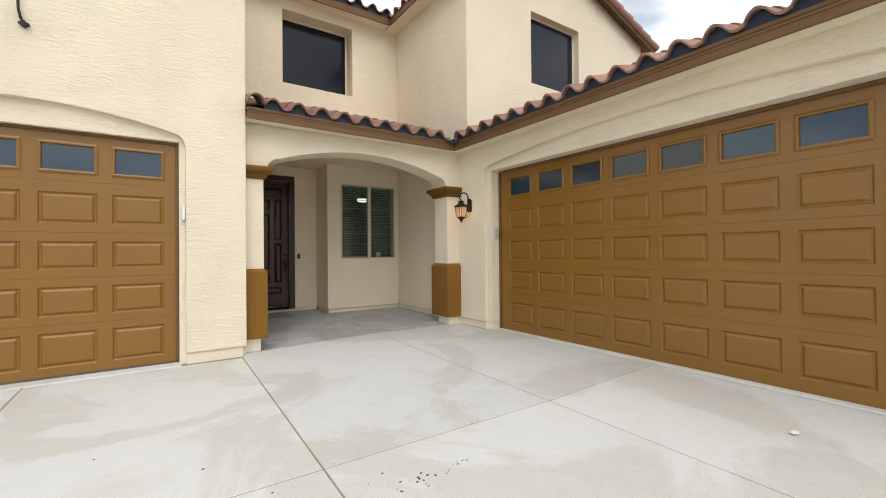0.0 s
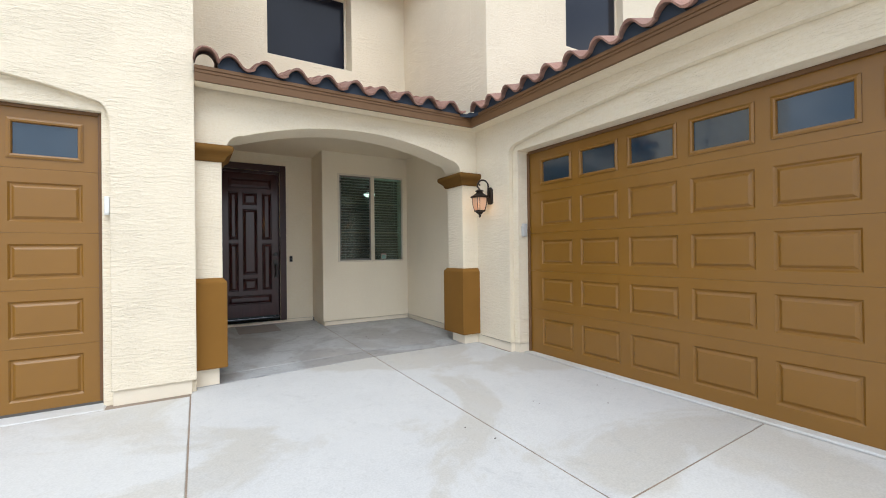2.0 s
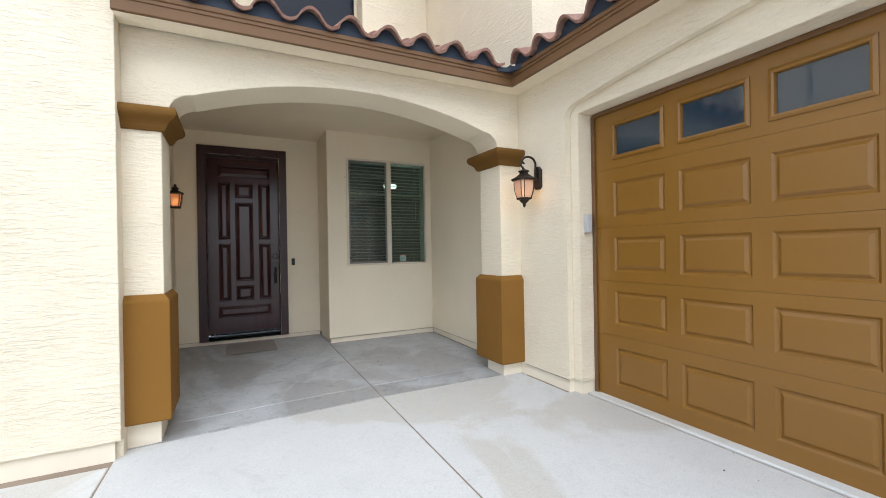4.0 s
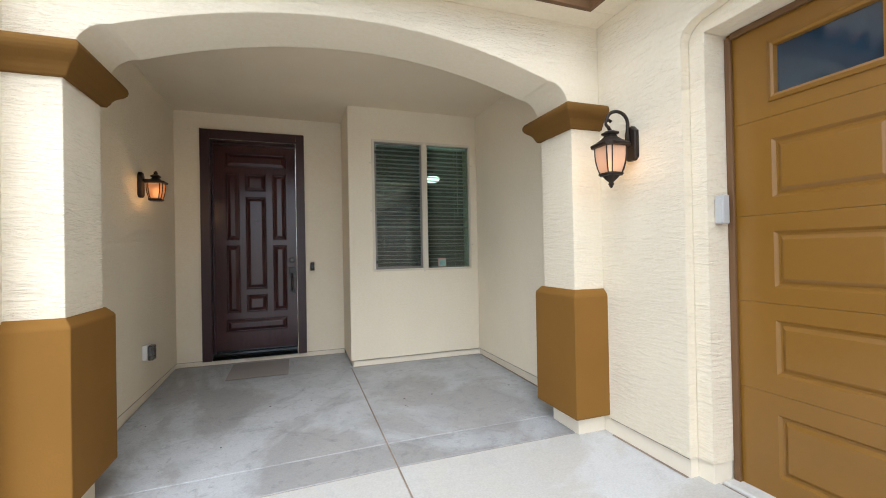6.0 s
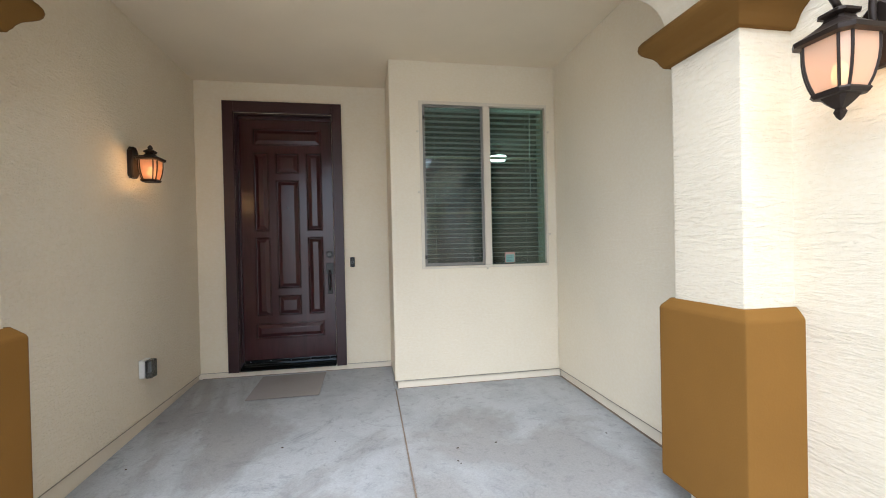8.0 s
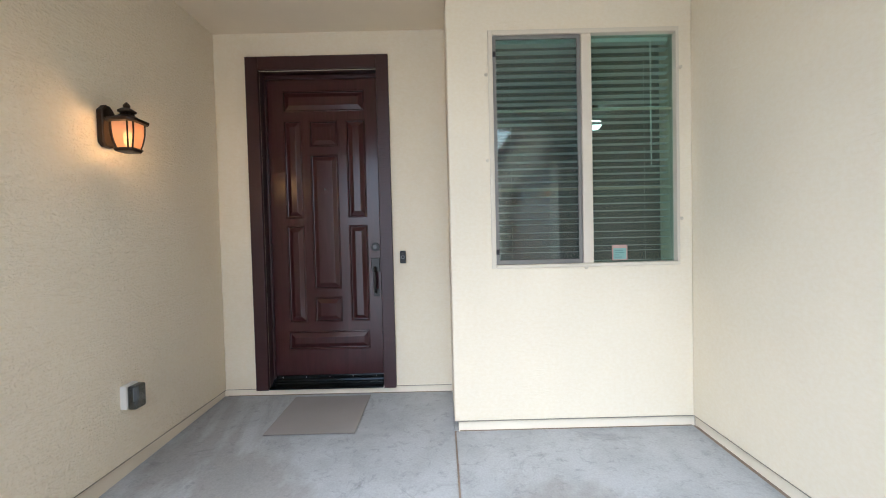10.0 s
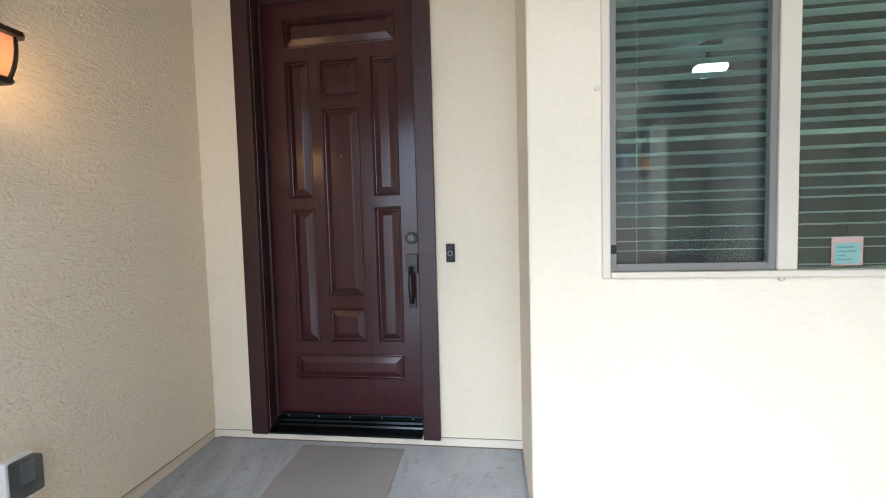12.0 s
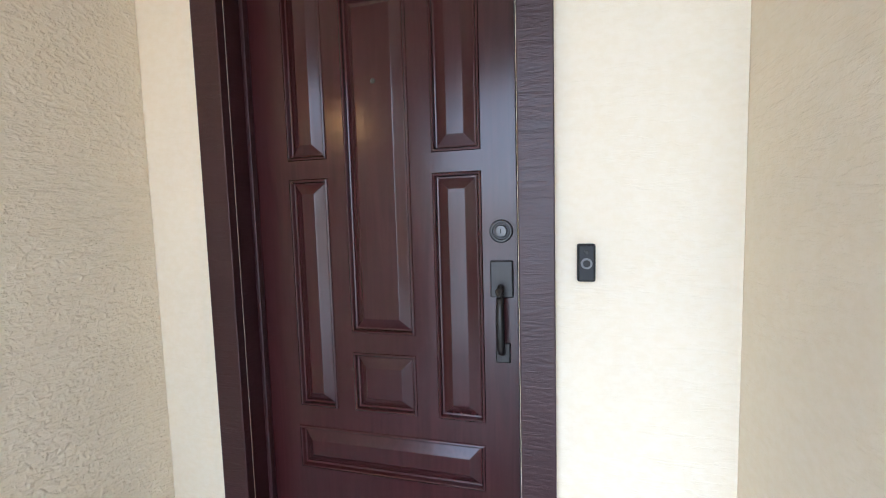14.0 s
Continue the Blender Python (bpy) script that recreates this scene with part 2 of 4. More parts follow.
SCREED = painted("weep_screed_metal", (0.27, 0.24, 0.19), 0.7, 0.2, 0.2)
JOINT = painted("joint_dirt", (0.27, 0.215, 0.165), 0.95, 0.3, 0.1, (40, 40, 40), 0.5)
LEAF = door_wood("espresso_door", (0.041, 0.0110, 0.0128), (34, 34, 2.0), 0.10, 0.17)
CASE = door_wood("rough_sawn_casing", (0.034, 0.0105, 0.0125), (9, 9, 60), 0.9, 0.34)
IRON = metal("black_iron", (0.018, 0.016, 0.016), 0.5, 0.4)
BRONZE = metal("dark_bronze_lamp", (0.030, 0.020, 0.015), 0.45, 0.5)
LOCK = metal("oil_rubbed_hardware", (0.05, 0.048, 0.046), 0.38, 0.8)
SILL = metal("dark_threshold_metal", (0.012, 0.016, 0.018), 0.16, 0.7)
VINYL = painted("almond_vinyl", (0.66, 0.59, 0.47), 0.45, 0.05, 0.4)
SCREENFRAME = painted("grey_screen_frame", (0.20, 0.19, 0.17), 0.5, 0.08, 0.4)
SCREEN = screen_mesh("insect_screen", (0.20, 0.215, 0.215), 0.93)
GLASS = clear_glass("green_tinted_glass", (0.72, 0.86, 0.82))
SUNSCREEN = painted("dark_solar_screen", (0.007, 0.009, 0.017), 0.14, 0.2, 0.32, (60, 60, 60), 0.1)
# The blue in this opaque base is the sky's reflection, coloured in.
DARKGLASS = painted("sky_toned_garage_glass", (0.016, 0.036, 0.058), 0.06, 0.2, 0.9, (2, 2, 2), 0.02)
SLAT = painted("white_blind_slat", (0.86, 0.87, 0.83), 0.5, 0.05, 0.3)
WHITE = painted("white_plastic", (0.75, 0.74, 0.70), 0.4, 0.05, 0.4)
GREYP = painted("grey_plastic", (0.45, 0.45, 0.44), 0.4, 0.08, 0.4)
BLACKP = painted("black_plastic", (0.008, 0.008, 0.009), 0.42, 0.2, 0.35)
SMOKE = clear_glass("clear_plastic_cover", (0.46, 0.49, 0.51), 0.12)
# Dark grey on every side: the room's dimness is in the paint.
DIMROOM = painted("dimmed_room_paint", (0.24, 0.26, 0.25), 0.9, 0.05, 0.1)
BIRDSTOP = painted("slate_bird_stop", (0.030, 0.042, 0.062), 0.6, 0.25, 0.3, (10, 10, 10), 0.3)
TILE = tile_material()
GRAVEL = gravel_material()
MAT = painted("grey_brown_mat", (0.30, 0.275, 0.258), 0.9, 0.12, 0.15, (60, 60, 60), 0.6)
LAMPGLASS = lamp_glass_material("frosted_pale_glass", (0.66, 0.48, 0.35), (1.0, 0.55, 0.25), 0.05)
AMBERGLASS = lamp_glass_material("frosted_amber_glass", (0.55, 0.34, 0.20), (1.0, 0.52, 0.22), 0.06)
BULB = glowing("lamp_bulb", (1.0, 0.62, 0.28), 5.0)
COOLBULB = glowing("ceiling_lamp_glass", (1.0, 0.97, 0.85), 2.5)
STICKER = painted("teal_sticker", (0.24, 0.42, 0.37), 0.5, 0.15, 0.3)
STICKERINK = painted("dark_teal_ink", (0.13, 0.26, 0.24), 0.5, 0.1, 0.3)
STICKEREDGE = painted("pale_sticker_edge", (0.5, 0.33, 0.28), 0.5, 0.1, 0.3)
LITTER = painted("dry_leaf_bits", (0.075, 0.05, 0.035), 0.9, 0.4, 0.1)
PALELEAF = painted("pale_leaf", (0.75, 0.72, 0.62), 0.8, 0.1, 0.1)
SEAL = painted("grey_seal", (0.10, 0.09, 0.08), 0.8, 0.2, 0.2)
STEEL = metal("dull_steel", (0.15, 0.15, 0.15), 0.45, 0.8)
SILVER = metal("silver_ring", (0.6, 0.6, 0.6), 0.3, 0.9)


# ---- mesh helpers ----
def base_of(ob):
    v = Vector((0, 0, 0))
    while ob is not None:
        v += ob.location
        ob = ob.parent
    return v


def finish(name, bm, mat, turn=True):
    if turn:
        bmesh.ops.recalc_face_normals(bm, faces=bm.faces)
    me = bpy.data.meshes.new(name)
    bm.to_mesh(me)
    bm.free()
    me.materials.append(mat)
    return me


def part(name, bm, mat, parent=None, label="", smooth=False, turn=True):
    """Links a bmesh given in world coordinates as one mesh object under its thing."""
    if parent is not None:
        bmesh.ops.translate(bm, vec=-base_of(parent), verts=bm.verts)
    me = finish(name, bm, mat, turn)
    if smooth:
        for f in me.polygons:
            f.use_smooth = True
    ob = new(name, me)
    ob.parent = parent
    return tagged(ob, label)


def thing(name, at, label, category, group="", kind=""):
    ob = new(name)
    ob.location = at
    ob.empty_display_size = 0.1
    return tagged(ob, label, category, group, kind)


def structure(name, bm, mat, label, category):
    return tagged(part(name, bm, mat), label, category, "", "structure")


def box(bm, x0, x1, y0, y1, z0, z1, bevel=0.0):
    made = bmesh.ops.create_cube(bm, size=1.0)["verts"]
    for v in made:
        v.co = ((x0 + x1) / 2 + v.co.x * (x1 - x0), (y0 + y1) / 2 + v.co.y * (y1 - y0), (z0 + z1) / 2 + v.co.z * (z1 - z0))
    if bevel:
        edges = list({e for v in made for e in v.link_edges})
        bmesh.ops.bevel(bm, geom=edges, offset=bevel, segments=2, affect="EDGES", profile=0.5)
    return bm


def cube(x0, x1, y0, y1, z0, z1, bevel=0.0):
    return box(bmesh.new(), x0, x1, y0, y1, z0, z1, bevel)


def quad(bm, *pts):
    return bm.faces.new([bm.verts.new(p) for p in pts])


def rings(bm, loops, close=True, cap=True):
    """Skins closed loops of equal length into one surface."""
    vs = [[bm.verts.new(p) for p in lp] for lp in loops]
    n = len(vs[0])
    for a, b in zip(vs, vs[1:]):
        for i in range(n if close else n - 1):
            j = (i + 1) % n
            bm.faces.new((a[i], a[j], b[j], b[i]))
    if cap:
        bm.faces.new(vs[0][::-1])
        bm.faces.new(vs[-1])
    return bm


def lathe(bm, cx, cy, profile, n=16, turn=0.0, cap=True):
    loops = []
    for r, z in profile:
        loops.append([(cx + r * math.cos(turn + 2 * math.pi * i / n), cy + r * math.sin(turn + 2 * math.pi * i / n), z) for i in range(n)])
    return rings(bm, loops, True, cap)


def tube(bm, pts, radius, n=8):
    pts = [Vector(p) for p in pts]
    loops = []
    for i, p in enumerate(pts):
        d = (pts[min(i + 1, len(pts) - 1)] - pts[max(i - 1, 0)]).normalized()
        side = d.cross(Vector((0, 1, 0.13))).normalized()
        up = side.cross(d)
        r = radius[i] if isinstance(radius, (list, tuple)) else radius
        loops.append([p + r * (math.cos(2 * math.pi * k / n) * side + math.sin(2 * math.pi * k / n) * up) for k in range(n)])
    return rings(bm, loops)


def place(u, n, z, plan):
    """plan: (axis, at): a wall along x with depth in y, or along y with depth in x. n grows away from the viewer."""
    axis, at = plan
    return (u, at + n, z) if axis == "x" else (at + n, u, z)


def holed(bm, plan, u0, u1, z0, z1, holes, n=0.0):
    """A flat face with rectangular holes (u0, u1, z0, z1)."""
    us = sorted({u0, u1, *(h[0] for h in holes), *(h[1] for h in holes)})
    zs = sorted({z0, z1, *(h[2] for h in holes), *(h[3] for h in holes)})
    for a, b in zip(us, us[1:]):
        for c, d in zip(zs, zs[1:]):
            mu, mz = (a + b) / 2, (c + d) / 2
            if not any(h[0] < mu < h[1] and h[2] < mz < h[3] for h in holes):
                quad(bm, *(place(u, n, z, plan) for u, z in ((a, c), (b, c), (b, d), (a, d))))
    return bm


def wall(plan, u0, u1, z0, z1, thick, holes=()):
    """A wall with real thickness and rectangular openings through it."""
    bm = bmesh.new()
    holed(bm, plan, u0, u1, z0, z1, holes, 0.0)
    holed(bm, plan, u0, u1, z0, z1, holes, thick)
    for a, b, c, d in ((u0, u1, z0, z1), *holes):
        ring = ((a, max(c, z0)), (b, max(c, z0)), (b, d), (a, d))
        for i in range(1 if any(h[2] <= z0 for h in holes) else 0, 4):
            (p, q), (r, s) = ring[i], ring[(i + 1) % 4]
            quad(bm, place(p, 0, q, plan), place(r, 0, s, plan), place(r, thick, s, plan), place(p, thick, q, plan))
    bmesh.ops.remove_doubles(bm, verts=bm.verts, dist=0.0002)
    return bm


def spandrel(bm, plan, curve, ztop, n0, n1, ends=None):
    """The wall around a curved opening: above the curve (u, z) to ztop, and piers out to ends (u_low, u_high, z_low)."""
    own = bmesh.new()
    cols = [(a, b) for a, b in zip(curve, curve[1:])]
    for (u0, a), (u1, b) in cols:
        if abs(u1 - u0) > 1e-6:
            for n in (n0, n1):
                quad(own, *(place(u, n, z, plan) for u, z in ((u0, a), (u1, b), (u1, ztop), (u0, ztop))))
            quad(own, *(place(u, n, ztop, plan) for u, n in ((u0, n0), (u1, n0), (u1, n1), (u0, n1))))
        quad(own, place(u0, n0, a, plan), place(u1, n0, b, plan), place(u1, n1, b, plan), place(u0, n1, a, plan))
    if ends:
        for u_end, (u_in, z_in) in ((ends[0], curve[0]), (ends[1], curve[-1])):
            for n in (n0, n1):
                quad(own, *(place(u, n, z, plan) for u, z in ((u_end, ends[2]), (u_in, ends[2]), (u_in, z_in), (u_end, z_in))))
                quad(own, *(place(u, n, z, plan) for u, z in ((u_end, z_in), (u_in, z_in), (u_in, ztop), (u_end, ztop))))
            for u in (u_end, u_in):
                quad(own, place(u, n0, ends[2], plan), place(u, n1, ends[2], plan), place(u, n1, z_in, plan), place(u, n0, z_in, plan))
            quad(own, place(u_end, n0, z_in, plan), place(u_end, n1, z_in, plan), place(u_end, n1, ztop, plan), place(u_end, n0, ztop, plan))
            for z in (ends[2], ztop):
                quad(own, place(u_end, n0, z, plan), place(u_end, n1, z, plan), place(u_in, n1, z, plan), place(u_in, n0, z, plan))
    bmesh.ops.remove_doubles(own, verts=own.verts, dist=0.0002)
    bmesh.ops.recalc_face_normals(own, faces=own.faces)
    me = bpy.data.meshes.new("own")
    own.to_mesh(me)
    own.free()
    bm.from_mesh(me)
    bpy.data.meshes.remove(me)
    return bm


def arch_curve(u0, u1, spring, haunch, crown, corner, n=28):
    """Upright jambs, rounded haunches and a flat segment arch between them, from u0 to u1."""
    mid, half = (u0 + u1) / 2, (u1 - u0) / 2
    flat = half - corner
    right = [(half, spring)]
    for i in range(0, 9):
        a = i / 8 * math.pi / 2
        right.append((flat + corner * math.cos(a), spring + (haunch - spring) * math.sin(a)))
    for i in range(1, n + 1):
        s = flat * (1 - i / n)
        right.append((s, haunch + (crown - haunch) * (1 - (s / flat) ** 2)))
    return [(mid - s, z) for s, z in right] + [(mid + s, z) for s, z in reversed(right[:-1])]


def g(y, x=2.9):
    """Height of the concrete: it falls away from the house, but stays level along the double garage."""
    left = min(1.0, max(0.15, 0.15 + 0.85 * (x - 1.15) / 1.5))
    fall = 0.0165 * (min(6.02, max(-9.0, y)) - 2.82) * left
    k = min(1.0, max(0.0, (x - 2.97) / 1.55))
    front = fall * (1 - k) + max(fall, 0.05) * k
    return front + max(0.0, y - 6.02) * (0.092 - front) / 2.55


# ---- plan, in metres ----
XL, XR = 1.21, 4.455            # porch side walls
XG = 4.40                       # outer face of the double garage wall
YD, YW = 8.80, 8.145            # front door wall, window wall
YL = 5.86                       # outer face of the single garage wall
YA, YB = 5.97, 6.33             # porch arch, front and back
NIB = 2.97                      # corner where the window wall steps forward
ZC = 2.88                       # porch ceiling
UPX, UPY = 4.445, 5.77          # upper storey beside the porch roof

# ---- ground ----
bm = bmesh.new()
big = 1500.0
rows = [(-big, -0.32), (-9.0, -0.32), (12.0, -0.10), (big, -0.10)]
for (y0, z0), (y1, z1) in zip(rows, rows[1:]):
    quad(bm, (-big, y0, z0), (big, y0, z0), (big, y1, z1), (-big, y1, z1))
bmesh.ops.remove_doubles(bm, verts=bm.verts, dist=0.001)
structure("ground", bm, GRAVEL, "tan desert gravel yard around the house and driveway", "ground")

# ---- left block with the single garage ----
LG0, LG1 = -1.875, 0.545        # single garage opening
bm = bmesh.new()
curve = arch_curve(LG0 - 0.06, LG1 + 0.06, 2.36, 2.527, 2.685, 0.11)
spandrel(bm, ("x", YL), curve, 6.1, 0.0, 0.06, (-4.6, XL, 0.13))
structure("wall_garage_single", bm, STUCCO, "cream stucco wall with a shallow arch over the single garage", "wall")
bm = wall(("x", YL + 0.062), -4.6, XL, 0.0, 6.1, 0.26, [(LG0, LG1, -0.05, 2.448)])
structure("wall_garage_single_inner", bm, STUCCO, "cream stucco jamb and header around the single garage door", "wall")
bm = cube(-4.6, LG0 - 0.06, YL + 0.022, YL + 0.0615, -0.1, 0.129)
box(bm, LG1 + 0.065, XL - 0.035, YL + 0.022, YL + 0.0615, -0.1, 0.129, 0.004)
structure("baseboard_garage_single", bm, BASE, "cream painted concrete stem wall under the stucco", "base")
bm = wall(("y", XL - 0.22), YL + 0.324, 12.0, 0.155, 6.1, 0.22)
structure("wall_porch_left", bm, KNOBBLY, "cream stucco side wall of the entry porch", "wall")
bm = cube(XL - 0.20, XL - 0.022, YA, YD + 0.024, -0.1, 0.152)
structure("baseboard_porch_left", bm, BASE, "cream painted stem wall along the porch side", "base")
bm = cube(-4.6, XL - 0.22, 11.8, 12.0, 0.0, 6.1)
box(bm, -4.6, -4.4, YL + 0.33, 11.79, 0.0, 6.1)
box(bm, -4.39, XL - 0.23, YL + 0.33, 11.79, 6.0, 6.1)
structure("wall_left_block", bm, STUCCO, "cream stucco outer walls of the side block", "wall")

# ---- porch ----
bm = bmesh.new()
ARCH0, ARCH1 = 1.47, 4.15
spandrel(bm, ("x", YA), arch_curve(ARCH0, ARCH1, 2.25, 2.405, 2.609, 0.15), 2.84, 0.0, YB - YA, (XL, XG, 2.24))
for v in bm.verts:                    # the beam is laid slightly askew between its pillars
    k = (XG - v.co.x) / (XG - XL)
    v.co.y += -0.014 + k * 0.05 if v.co.y < 6.15 else -0.012 + k * 0.085
beam = structure("wall_porch_arch", bm, STUCCO, "cream stucco beam with a segmental arch over the entry", "wall")
beam.data.materials.append(SMOOTH)
for f in beam.data.polygons:
    if f.normal.z < -0.2:
        f.material_index = 1


def pillar(x0, x1, wall_side, ya, yb, lift):
    """A stucco pier with a brown foam wainscot box and a moulded brown capital, standing against a wall."""
    x0, x1 = (x0 - 0.02, x1) if wall_side < 0 else (x0, x1 + 0.02)
    in0 = 0.0 if wall_side < 0 else 0.035
    in1 = 0.035 if wall_side < 0 else 0.0
    p = thing("porch_pillar", ((x0 + x1) / 2, 6.14, 0.05), "cream stucco porch pillar with brown wainscot and moulded capital", "pillar", "porch pillars")
    part("shaft", cube(x0 + in0, x1 - in1, ya - 0.002, yb - 0.004, 0.17, 2.235 + lift), STUCCO, p)
    part("plinth", cube(x0 + in0 * 1.9, x1 - in1 * 1.9, ya + 0.03, yb - 0.04, -0.02, 0.185, 0.004), BASE, p)
    bm = bmesh.new()
    b0, b1 = ya - 0.042, yb + 0.060
    loops = []
    for z, k in ((0.178, 0.006), (0.184, 0.0), (0.980, 0.0), (0.992, 0.004), (1.028, 0.034)):
        q0, q1 = (x0 + (k if in0 else 0)), (x1 - (k if in1 else 0))
        loops.append([(q0, b0 + k, z), (q1, b0 + k, z), (q1, b1 - k, z), (q0, b1 - k, z)])
    rings(bm, loops)
    part("wainscot", bm, BROWN, p, "brown foam wainscot with a bevelled top")
    bm = bmesh.new()
    loops = []
    for z, k0 in ((2.098, 0.004), (2.101, 0.024), (2.112, 0.030), (2.120, 0.036), (2.138, 0.044), (2.156, 0.058), (2.170, 0.078), (2.184, 0.096), (2.198, 0.106), (2.215, 0.110), (2.232, 0.107), (2.246, 0.096), (2.252, 0.08)):
        k = k0 * 0.9
        q0 = (x0 + in0 - k) if in0 else x0
        q1 = (x1 - in1 + k) if in1 else x1
        loops.append([(q0, ya - k, z + lift), (q1, ya - k, z + lift), (q1, yb + k, z + lift), (q0, yb + k, z + lift)])
    rings(bm, loops)
    part("capital", bm, CAPSHADE, p, "brown moulded foam capital")
    return p


pillar(XL + 0.002, 1.467, -1, 6.003, 6.398, 0.030)
pillar(4.133, XG - 0.002, 1, YA - 0.016, YB - 0.014, 0.0)

bm = cube(XL - 0.2, XR + 0.2, YB - 0.2, YD + 0.2, ZC, ZC + 0.1)
structure("ceiling", bm, CEIL, "smooth tan painted porch ceiling", "ceiling")
DX0, DX1, DZ0, DZ1 = 1.552, 2.440, 0.150, 2.592
bm = wall(("x", YD), XL, NIB + 0.2, 0.155, ZC + 0.06, 0.24, [(DX0, DX1, 0.155, DZ1)])
structure("wall_front_door", bm, SMOOTH, "cream stucco wall around the front door", "wall")
bm = cube(XL - 0.0215, NIB, YD + 0.02, YD + 0.24, -0.1, 0.152)
structure("baseboard_door", bm, BASE, "cream painted stem wall below the front door", "base")
WX0, WX1, WZ0, WZ1 = 3.218, 4.374, 1.098, 2.541
bm = wall(("x", YW), NIB, XR, 0.155, ZC + 0.06, 0.20, [(WX0 + 0.012, WX1 - 0.012, WZ0 + 0.012, WZ1 - 0.012)])
structure("wall_window", bm, SMOOTH, "cream stucco wall with a sliding window", "wall")
bm = cube(NIB + 0.022, XR + 0.018, YW + 0.022, YW + 0.2, -0.1, 0.152)
box(bm, NIB + 0.022, NIB + 0.2, YW + 0.2, YD + 0.02, -0.1, 0.152)
structure("baseboard_window", bm, BASE, "cream painted stem wall below the window", "base")
bm = cube(NIB - 0.003, NIB + 0.2, YW + 0.002, YD, 0.155, ZC + 0.06)
structure("wall_return", bm, RETURN, "cream stucco return beside the front door", "wall")
bm = cube(XR, XR + 0.22, YA + 0.02, YW + 0.2, 0.155, ZC + 0.06)
structure("wall_porch_right", bm, SMOOTH, "cream stucco side wall of the porch toward the garage", "wall")
bm = cube(XR + 0.02, XR + 0.2, YB - 0.1, YW + 0.02, -0.1, 0.152)
structure("baseboard_porch_right", bm, BASE, "cream painted stem wall along the porch side", "base")

# ---- right block with the double garage ----
RG0, RG1 = 0.45, 5.222
ry = ("y", XG)
bm = bmesh.new()
spandrel(bm, ry, arch_curve(RG0 - 0.088, RG1 + 0.088, 2.385, 2.492, 2.652, 0.11), 2.84, 0.0, 0.06, (-1.4, YA, 0.16))
structure("wall_garage_double", bm, STUCCO, "cream stucco wall with a shallow arch over the double garage", "wall")
bm = wall(("y", XG + 0.062), -1.4, YA + 0.3, 0.16, 2.84, 0.26, [(RG0, RG1, 0.16, 2.420)])
structure("wall_garage_double_inner", bm, STUCCO, "cream stucco jamb and header around the double garage door", "wall")
bm = cube(XG + 0.018, XG + 0.0745, RG1 + 0.100, YA + 0.2, -0.1, 0.158)
box(bm, XG + 0.076, XG + 0.3, RG1 + 0.010, YA + 0.2, -0.1, 0.158)
box(bm, XG + 0.018, XG + 0.3, -1.4, RG0, -0.2, 0.158)
structure("baseboard_garage_double", bm, BASE, "cream painted stem wall beside the double garage", "base")
bm = cube(XG, 10.2, -1.6, -1.41, -0.2, 2.84)
box(bm, 10.0, 10.2, -1.4, 12.0, 0.0, 2.84)
box(bm, XG + 0.33, 9.99, -1.4, UPY - 0.01, 2.845, 2.90)
structure("wall_right_block", bm, STUCCO, "cream stucco outer walls of the garage block", "wall")

# ---- upper storey ----
UX0, UX1, UZ0, UZ1 = 2.18, 3.482, 4.235, 5.552
bm = wall(("x", YW + 0.006), XL, UPX, ZC + 0.10, 6.0, 0.34, [(UX0, UX1, UZ0, UZ1)])
structure("wall_upper_back", bm, STUCCO, "cream stucco upper wall with a recessed window", "wall")
bm = wall(("y", UPX), UPY + 0.34, 12.0, ZC + 0.101, 6.0, 0.2)
structure("wall_upper_side", bm, STUCCO, "cream stucco upper side wall", "wall")
V0, V1 = 5.915, 7.255
UPX1 = 9.465                    # far side of the gable wing
bm = wall(("x", UPY), UPX, UPX1, 2.845, 5.88, 0.34, [(V0, V1, UZ0, UZ1)])
for n in (0.0, 0.34):
    bm.faces.new([bm.verts.new(p) for p in ((UPX, UPY + n, 5.88), (UPX1, UPY + n, 5.88), ((UPX + UPX1) / 2, UPY + n, 5.88 + 2.51 * 0.323))])
structure("wall_upper_front", bm, STUCCO, "cream stucco gable wall above the garage", "wall")
bm = cube(UPX1 - 0.2, UPX1, UPY + 0.34, 12.0, 2.845, 5.88)
box(bm, UPX + 0.2, UPX1 - 0.2, 11.8, 12.0, 2.845, 5.88)
structure("wall_upper_closing", bm, STUCCO, "cream stucco walls closing the upper storey", "wall")


def upper_window(name, x0, x1, y, deep):
    """A deeply set window covered by a dark solar screen."""
    p = thing(name, ((x0 + x1) / 2, y, UZ0), "upper window covered by a dark solar screen", "window", "", "structure")
    bm = bmesh.new()
    f = 0.035
    for a, b, c, d in ((x0, x1, UZ0, UZ0 + f), (x0, x1, UZ1 - f, UZ1), (x0, x0 + f, UZ0 + f, UZ1 - f), (x1 - f, x1, UZ0 + f, UZ1 - f)):
        box(bm, a, b, y + deep, y + deep + 0.035, c, d)
    part("window_frame", bm, VINYL, p, "almond vinyl frame")
    part("solar_screen", cube(x0 + f, x1 - f, y + deep + 0.010, y + deep + 0.025, UZ0 + f, UZ1 - f, 0.004), SUNSCREEN, p, "dark blue-black solar screen")
    part("window_sill", cube(x0 + 0.001, x1 - 0.001, y + 0.002, y + deep - 0.001, UZ0 + 0.001, UZ0 + 0.012), BASE, p)
    return p


upper_window("window_2", UX0, UX1, YW + 0.006, 0.285)
upper_window("window_3", V0, V1, UPY, 0.13)

# ---- roofs ----
PITCH, SLOPE = 0.2965, 0.30
